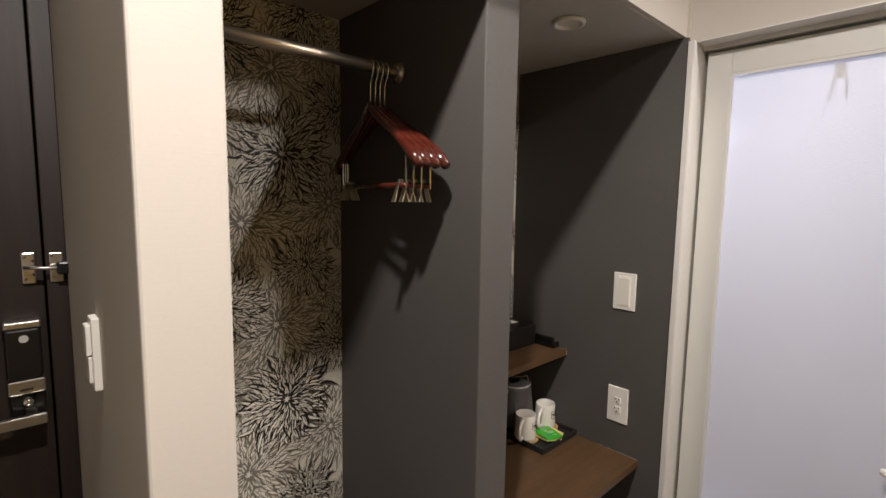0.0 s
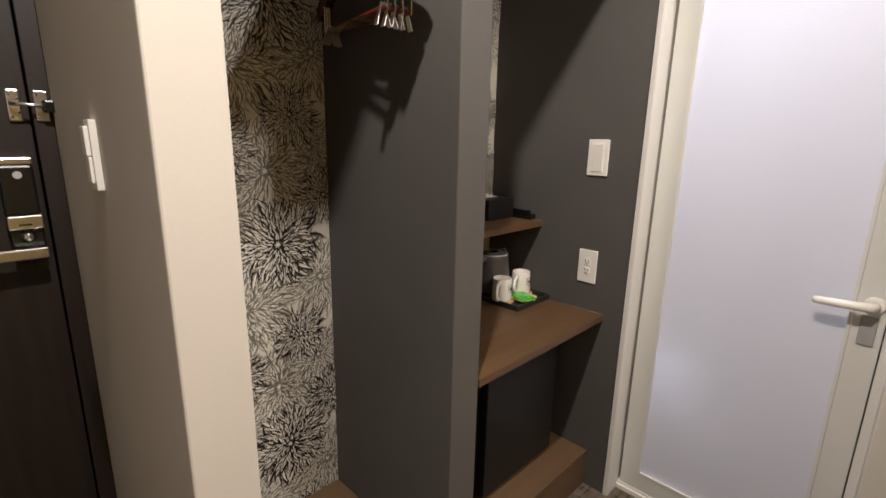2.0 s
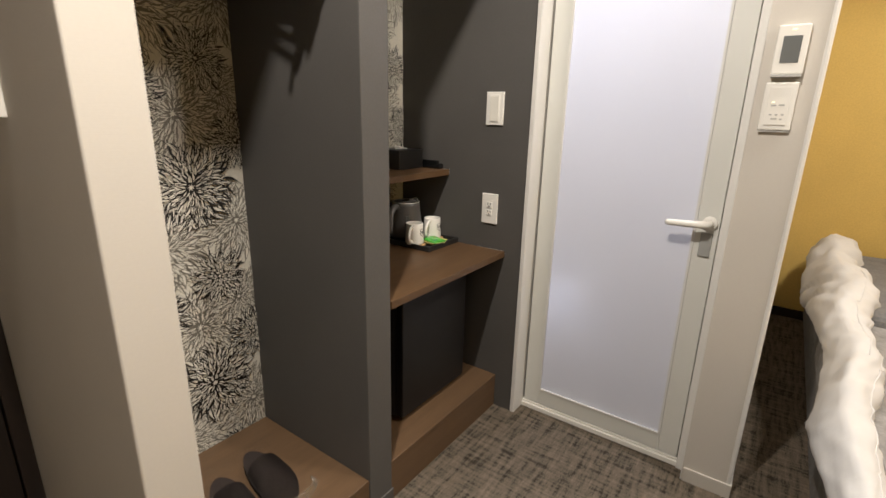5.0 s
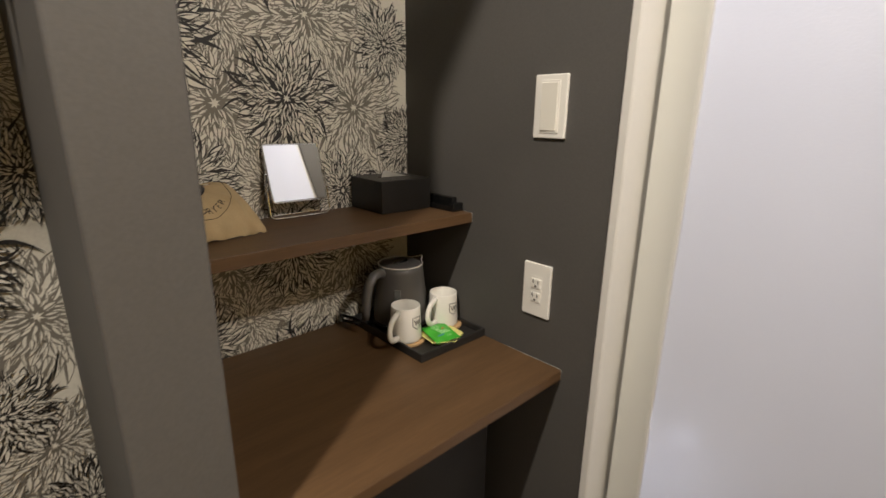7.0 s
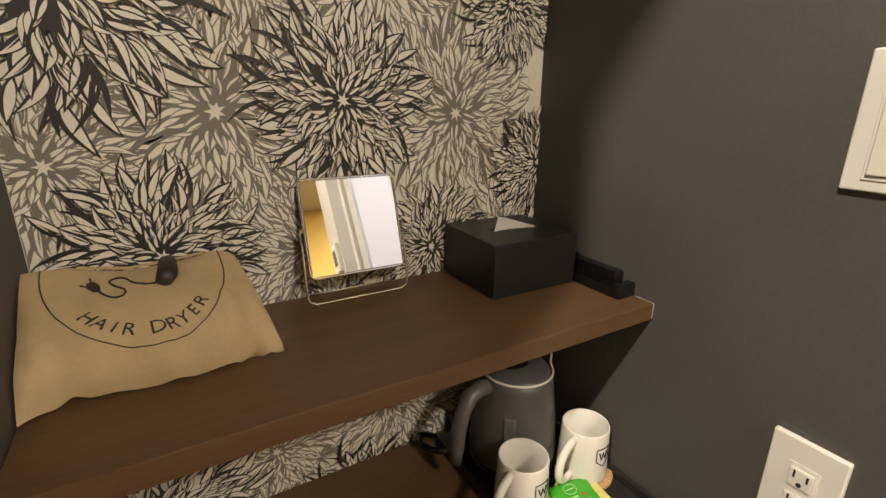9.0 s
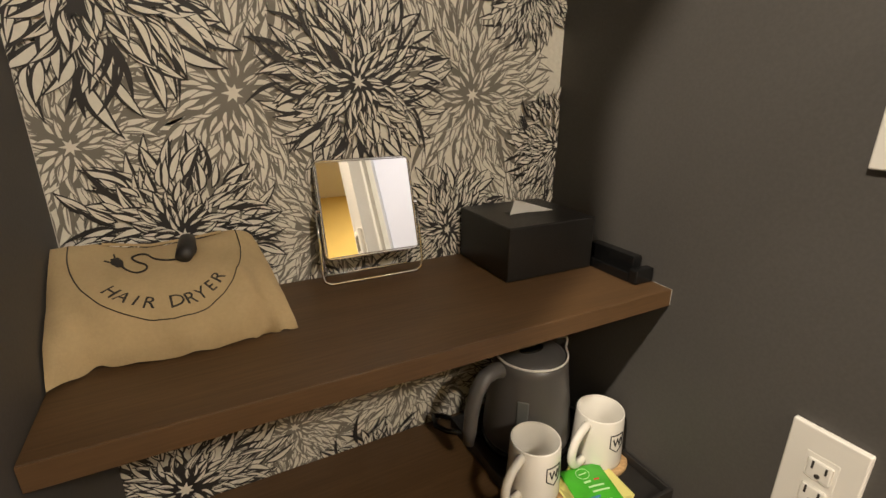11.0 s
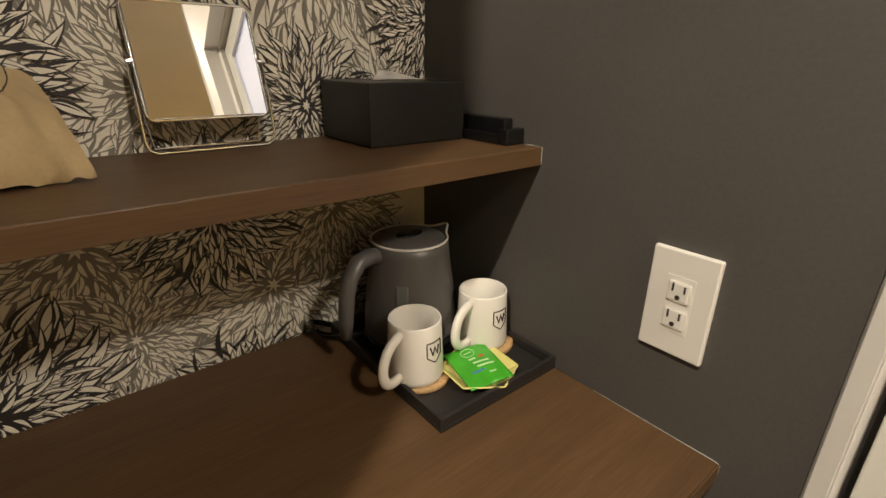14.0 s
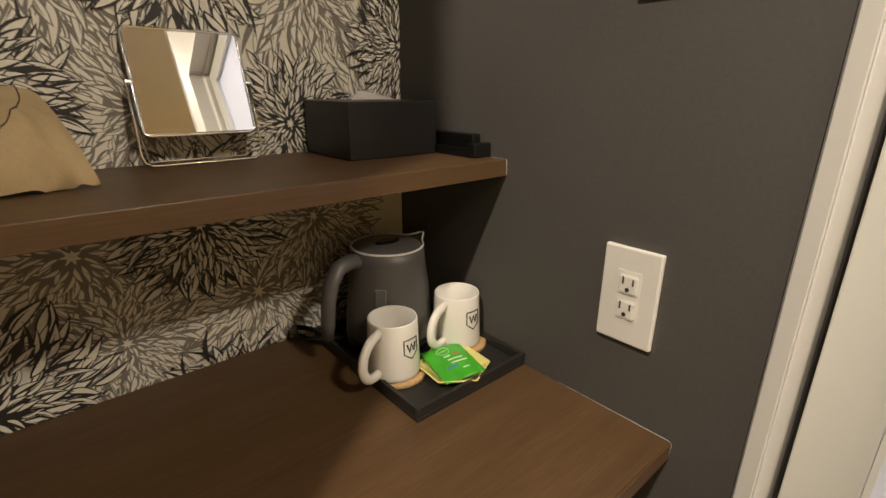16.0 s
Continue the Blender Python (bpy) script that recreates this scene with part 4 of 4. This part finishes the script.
def pouch_front(u, v):
    """u along the bag 0..1, v from the shelf edge up to the mouth 0..1."""
    flare = 1 - v
    x = POUCH_X0 + (POUCH_X1 - POUCH_X0) * u - 0.026 * v * max(0, u - 0.55) / 0.45
    belly = math.sin(math.pi * min(1, max(0, v))) ** 0.8
    side = max(0.0, 1 - abs(2 * u - 1) ** 5)
    y = 1.030 + 0.105 * v ** 1.15 - 0.020 * belly * side
    z = 1.030 + 0.094 * v ** 0.85 + 0.020 * belly * side * (0.55 + 0.45 * flare)
    z -= 0.011 * v ** 2 * math.sin(math.pi * u) ** 2 + 0.012 * v ** 3 * max(0.0, (u - 0.86) / 0.14) ** 2
    fold = 0.0050 * noise.noise(Vector((u * 5, v * 2.2, 3))) + 0.0030 * noise.noise(Vector((u * 14 + 5 * v, v * 5, 8))) + 0.0020 * math.sin(26 * u + 5 * v) * flare ** 2
    fold += 0.009 * math.exp(-((u - 0.93 + 0.25 * v) / 0.04) ** 2) * (1 - v) - 0.004 * math.exp(-((u - 0.10 - 0.2 * v) / 0.05) ** 2) * flare
    fold += -0.011 * math.exp(-((u - 0.86 - 0.10 * v) / 0.05) ** 2) * flare
    y += 0.003 * math.sin(9 * u) * flare ** 3
    y -= 0.016 * max(0.0, 1 - u / 0.13) * max(0.0, flare) ** 1.2
    z += 0.006 * math.exp(-((u - 0.17) / 0.04) ** 2) * max(0.0, flare) ** 2
    return Vector((x, y - fold * 0.6, max(1.0285, z + fold)))


def pouch():
    bag = tagged(new("hair_dryer_pouch"), "tan cotton drawstring pouch printed hair dryer, stuffed", "pouch")
    n, m = 56, 26
    bm = bmesh.new()
    front = [[bm.verts.new(pouch_front(k / n, i / m)) for k in range(n + 1)] for i in range(m + 1)]
    back = []
    for i in range(m + 1):
        row = []
        for k in range(n + 1):
            if i in (0, m) or k in (0, n):
                row.append(bm.verts.new(front[i][k].co))
            else:
                p = pouch_front(k / n, i / m)
                s = math.sin(math.pi * i / m) * (1 - abs(2 * k / n - 1) ** 4)
                row.append(bm.verts.new((p.x, min(1.168, p.y + 0.050 * s), max(1.0280, p.z - 0.045 * s))))
        back.append(row)
    for i in range(m):
        for k in range(n):
            bm.faces.new((front[i][k], front[i][k + 1], front[i + 1][k + 1], front[i + 1][k]))
            bm.faces.new((back[i][k], back[i + 1][k], back[i + 1][k + 1], back[i][k + 1]))
    part("cloth", bm, CANVAS, bag, "", True)

    def on(u, v, lift=0.0009):
        e = 0.01
        p = pouch_front(u, v)
        nrm = (pouch_front(u + e, v) - pouch_front(u - e, v)).cross(pouch_front(u, v + e) - pouch_front(u, v - e)).normalized()
        return p + nrm * lift

    W, H = POUCH_X1 - POUCH_X0, 0.142
    cu, cv, ru, rv = 0.478, 0.985, 0.405, 0.77

    def ell(a, k=1.0):
        return cu + ru * k * math.cos(a), cv + rv * k * math.sin(a)

    arc = [ell(math.radians(180 + 180 * k / 48)) for k in range(49)]
    part("round_line", tube([on(u, min(v, 0.985)) for u, v in arc], 0.0006, 6), PRINT, bag, "thin dark curved line")
    cable = [(0.545, 0.78), (0.540, 0.77), (0.53, 0.775), (0.47, 0.765), (0.42, 0.80), (0.385, 0.875), (0.345, 0.895), (0.325, 0.86), (0.345, 0.80), (0.385, 0.74), (0.385, 0.69), (0.345, 0.675), (0.31, 0.72), (0.285, 0.775)]
    smooth = []
    for k in range(len(cable) - 1):
        p0, p1, p2, p3 = (Vector(cable[min(max(k + d, 0), len(cable) - 1)]) for d in (-1, 0, 1, 2))
        for j in range(5):
            t = j / 5
            smooth.append(0.5 * ((2 * p1) + (p2 - p0) * t + (2 * p0 - 5 * p1 + 4 * p2 - p3) * t * t + (3 * p1 - p0 - 3 * p2 + p3) * t ** 3))
    part("printed_cable", tube([on(q.x, q.y) for q in smooth], 0.0010, 6), PRINT, bag, "printed plug cable")

    def blot(name, shape):
        b = bmesh.new()
        b.faces.new([b.verts.new(on(u, v, 0.0012)) for u, v in shape])
        part(name, b, PRINT, bag)

    blot("printed_plug", [(0.295, 0.76), (0.292, 0.82), (0.270, 0.865), (0.240, 0.845), (0.245, 0.79), (0.270, 0.75)])
    blot("plug_pin", [(0.262, 0.855), (0.255, 0.90), (0.247, 0.897), (0.254, 0.85)])
    blot("plug_pin", [(0.245, 0.815), (0.220, 0.835), (0.216, 0.82), (0.243, 0.80)])
    # lettering round the lower half of the ellipse
    words = "HAIR DRYER"
    for k, ch in enumerate(words):
        if ch == " ":
            continue
        a = math.radians(227 + 84 * k / (len(words) - 1))
        data = bpy.data.curves.new("letter", "FONT")
        data.body, data.size, data.align_x, data.offset = ch, 0.0190, "CENTER", 0.0001
        data.resolution_u = 3
        temp = new("letter", data)
        bpy.context.view_layer.update()
        me = temp.evaluated_get(bpy.context.evaluated_depsgraph_get()).to_mesh().copy()
        bpy.data.objects.remove(temp)
        u0, v0 = ell(a, 0.90)
        slope = math.atan2(rv * H * math.cos(a), -ru * W * math.sin(a))
        for vert in me.vertices:
            x, y = vert.co.x, vert.co.y
            du, dv = (x * math.cos(slope) - y * math.sin(slope)) / W, (x * math.sin(slope) + y * math.cos(slope)) / H
            vert.co = on(u0 + du, v0 + dv, 0.0013)
        me.materials.clear()
        me.materials.append(PRINT)
        ob = new("letter", me)
        ob.parent = bag
    stop = part("cord_stopper", tube([on(0.582, 1.0, 0.004), on(0.578, 0.96, 0.007), on(0.556, 0.78, 0.008), on(0.548, 0.72, 0.007)], [0.0065, 0.0085, 0.0100, 0.0080], 12, flat=0.8), MATTBLACK, bag, "black cord stopper", True)
    part("cord", tube([on(0.20, 0.985, 0.002), on(0.4, 0.99, 0.003), on(0.6, 0.995, 0.003), on(0.8, 0.985, 0.002)], 0.0016, 6), CANVAS, bag)


pouch()

# ---- entrance wall, thermostat, ceiling fittings ----
card = thing("card_switch", (0.115, 1.02, 1.292), "white card-key switch standing off the wall", "switch", turn=-90)
card.matrix_world = pose(0.115, 1.005, 1.292, 0, 0, 90)
part("plate", box(-0.022, 0.022, 0.0002, 0.012, -0.064, 0.064, bevel=0.0015), PLATE, card)
part("card_cover", box(-0.016, 0.016, 0.0122, 0.020, -0.001, 0.052, bevel=0.0015), PLATE, card)
part("card_slot", box(-0.016, 0.016, 0.0122, 0.018, -0.050, -0.003, bevel=0.0015), PLATE, card)

LED = bpy.data.materials.new("yellow_indicator")
LED.use_nodes = True
LED.node_tree.nodes["Principled BSDF"].inputs["Emission Color"].default_value = (1.0, 0.85, 0.25, 1)
LED.node_tree.nodes["Principled BSDF"].inputs["Emission Strength"].default_value = 1.2
thermo = thing("thermostat", (XW, -0.187, 1.440), "white wall thermostat with a dark grey display", "thermostat", turn=90)
part("case", box(-0.036, 0.036, 0.0003, 0.018, -0.062, 0.062, bevel=0.003), PLATE, thermo)
part("display", box(-0.021, 0.021, 0.0182, 0.0192, -0.034, 0.034), SCREEN, thermo, "dark grey display")
led = part("indicator", box(-0.005, 0.005, -0.0015, 0.0015, 0, 0.001), LED, thermo, "tiny indicator lamp")
led.matrix_basis = pose(0, 0.0182, 0.050, -90, 0, 0)
part("lower_lip", box(-0.034, 0.034, 0.0004, 0.024, -0.070, -0.0625, bevel=0.001), PALEGREY, thermo)
remote = thing("fan_control", (XW, -0.184, 1.293), "white wall control panel with small buttons", "control panel", turn=90)
part("case", box(-0.038, 0.038, 0.0003, 0.012, -0.064, 0.064, bevel=0.003), PLATE, remote)
part("panel", box(-0.026, 0.026, 0.0122, 0.0145, -0.050, 0.052, bevel=0.001), PLATE, remote)
for bx, bz, bw in ((-0.008, 0.004, 0.007), (0.010, 0.003, 0.006), (-0.014, -0.022, 0.003), (0.000, -0.022, 0.003), (0.014, -0.022, 0.003), (-0.012, -0.034, 0.003), (0.004, -0.033, 0.007)):
    part("button", box(bx - bw, bx + bw, 0.0146, 0.0156, bz - 0.002, bz + 0.002), PALEGREY, remote)
part("indicator", box(0.010, 0.015, 0.0146, 0.0158, 0.010, 0.013), LED, remote, "tiny yellow indicator lamp")
# shade under the panel, put in as a pale grey strip
part("lower_shadow_gap", box(-0.036, 0.036, 0.0004, 0.009, -0.069, -0.0645), PALEGREY, remote)


def downlight(x, y, z, label):
    d = thing("downlight", (x, y, z), label, "downlight", "recessed downlights")
    part("trim_ring", lathe([(0.034, 0.0), (0.043, -0.0005), (0.0445, -0.003), (0.043, -0.010), (0.037, -0.012), (0.034, -0.010), (0.034, 0.0)], 40), PLATE, d, "", True)
    part("reflector", lathe([(0.0338, -0.0022), (0.031, -0.0012), (0.022, -0.0006), (0, -0.0004)], 40), PLATE, d, "dull white reflector", True)
    return d


downlight(1.150, 0.745, Z_LOW, "unlit recessed downlight in the low ceiling")

# ---- bedroom seen past the wall end ----
bed = thing("bed", (1.90, -1.05, 0), "low bed with a grey flecked cover beside the yellow wall", "bed")
part("base", box(-1.42, 1.60, -0.62, 0.56, 0.06, 0.24, bevel=0.01), BEDDARK, bed)
part("mattress", box(-1.44, 0.44, -0.64, 0.57, 0.2405, 0.46, bevel=0.04, segs=4), BEDGREY, bed, "grey flecked bed cover")
part("headrest", box(0.45, 1.62, -0.64, 0.57, 0.2405, 0.50, bevel=0.05, segs=4), BEDDARK, bed, "dark grey padded section")
for lx in (-1.32, 1.5):
    for ly in (-0.55, 0.50):
        part("leg", lathe([(0, 0), (0.022, 0), (0.026, 0.06), (0, 0.06)], 16, (lx, ly, 0)), BLACK, bed)


def duvet():
    bm = bmesh.new()
    n, m = 150, 36
    rings = []
    for i in range(n + 1):
        s = i / n
        x = 0.55 + 2.85 * s
        r = 0.046 + 0.054 * min(1, max(0, (s - 0.22) / 0.45))
        cy = -0.475 - 0.085 * s + 0.015 * math.sin(9 * s) + 0.012 * math.sin(23 * s + 1)
        lump = 1 + 0.40 * abs(math.sin(11.0 * s + 1.1 * math.sin(6.3 * s) + 0.7)) ** 0.55 - 0.25
        ring = []
        for k in range(m):
            a = 2 * math.pi * k / m
            fold = 1 + 0.17 * noise.noise(Vector((x * 7, math.cos(a) * 1.3, math.sin(a) * 1.3))) + 0.14 * noise.noise(Vector((x * 16 + 3 * math.sin(a), 2 * math.cos(a), 5))) - 0.10 * max(0, noise.noise(Vector((x * 30 + 5 * math.sin(a), 3 * math.cos(a), 9))))
            rr = r * lump * fold * (min(1, i / 3) * min(1, (n - i) / 3)) ** 0.5 + 0.001
            y, z = cy + rr * math.cos(a) * 1.05, 0.472 + 0.035 * s + rr * math.sin(a) * 1.05
            if math.cos(a) > 0.2:
                z -= 0.10 * (math.cos(a) - 0.2) * (0.6 + 0.4 * math.sin(5 * x))
            ring.append(bm.verts.new((x, y, z)))
        rings.append(ring)
    for a, b in zip(rings, rings[1:]):
        for k in range(m):
            bm.faces.new((a[k], a[(k + 1) % m], b[(k + 1) % m], b[k]))
    bm.faces.new(rings[0][::-1])
    bm.faces.new(rings[-1])
    rings_at = [[v.co.copy() for v in ring] for ring in rings]
    ob = link("duvet", bm, DUVET, None, "crumpled white duvet rolled along the bed edge", True)
    tagged(ob, category="duvet")
    for turn, first, last in ((9, 62, 118), (13, 20, 84)):
        line = [rings_at[i][(turn + i // 30) % m] for i in range(first, last)]
        part("seam", tube(line, 0.0022, 6), DUVET, ob, "raised stitched seam", True)


duvet()
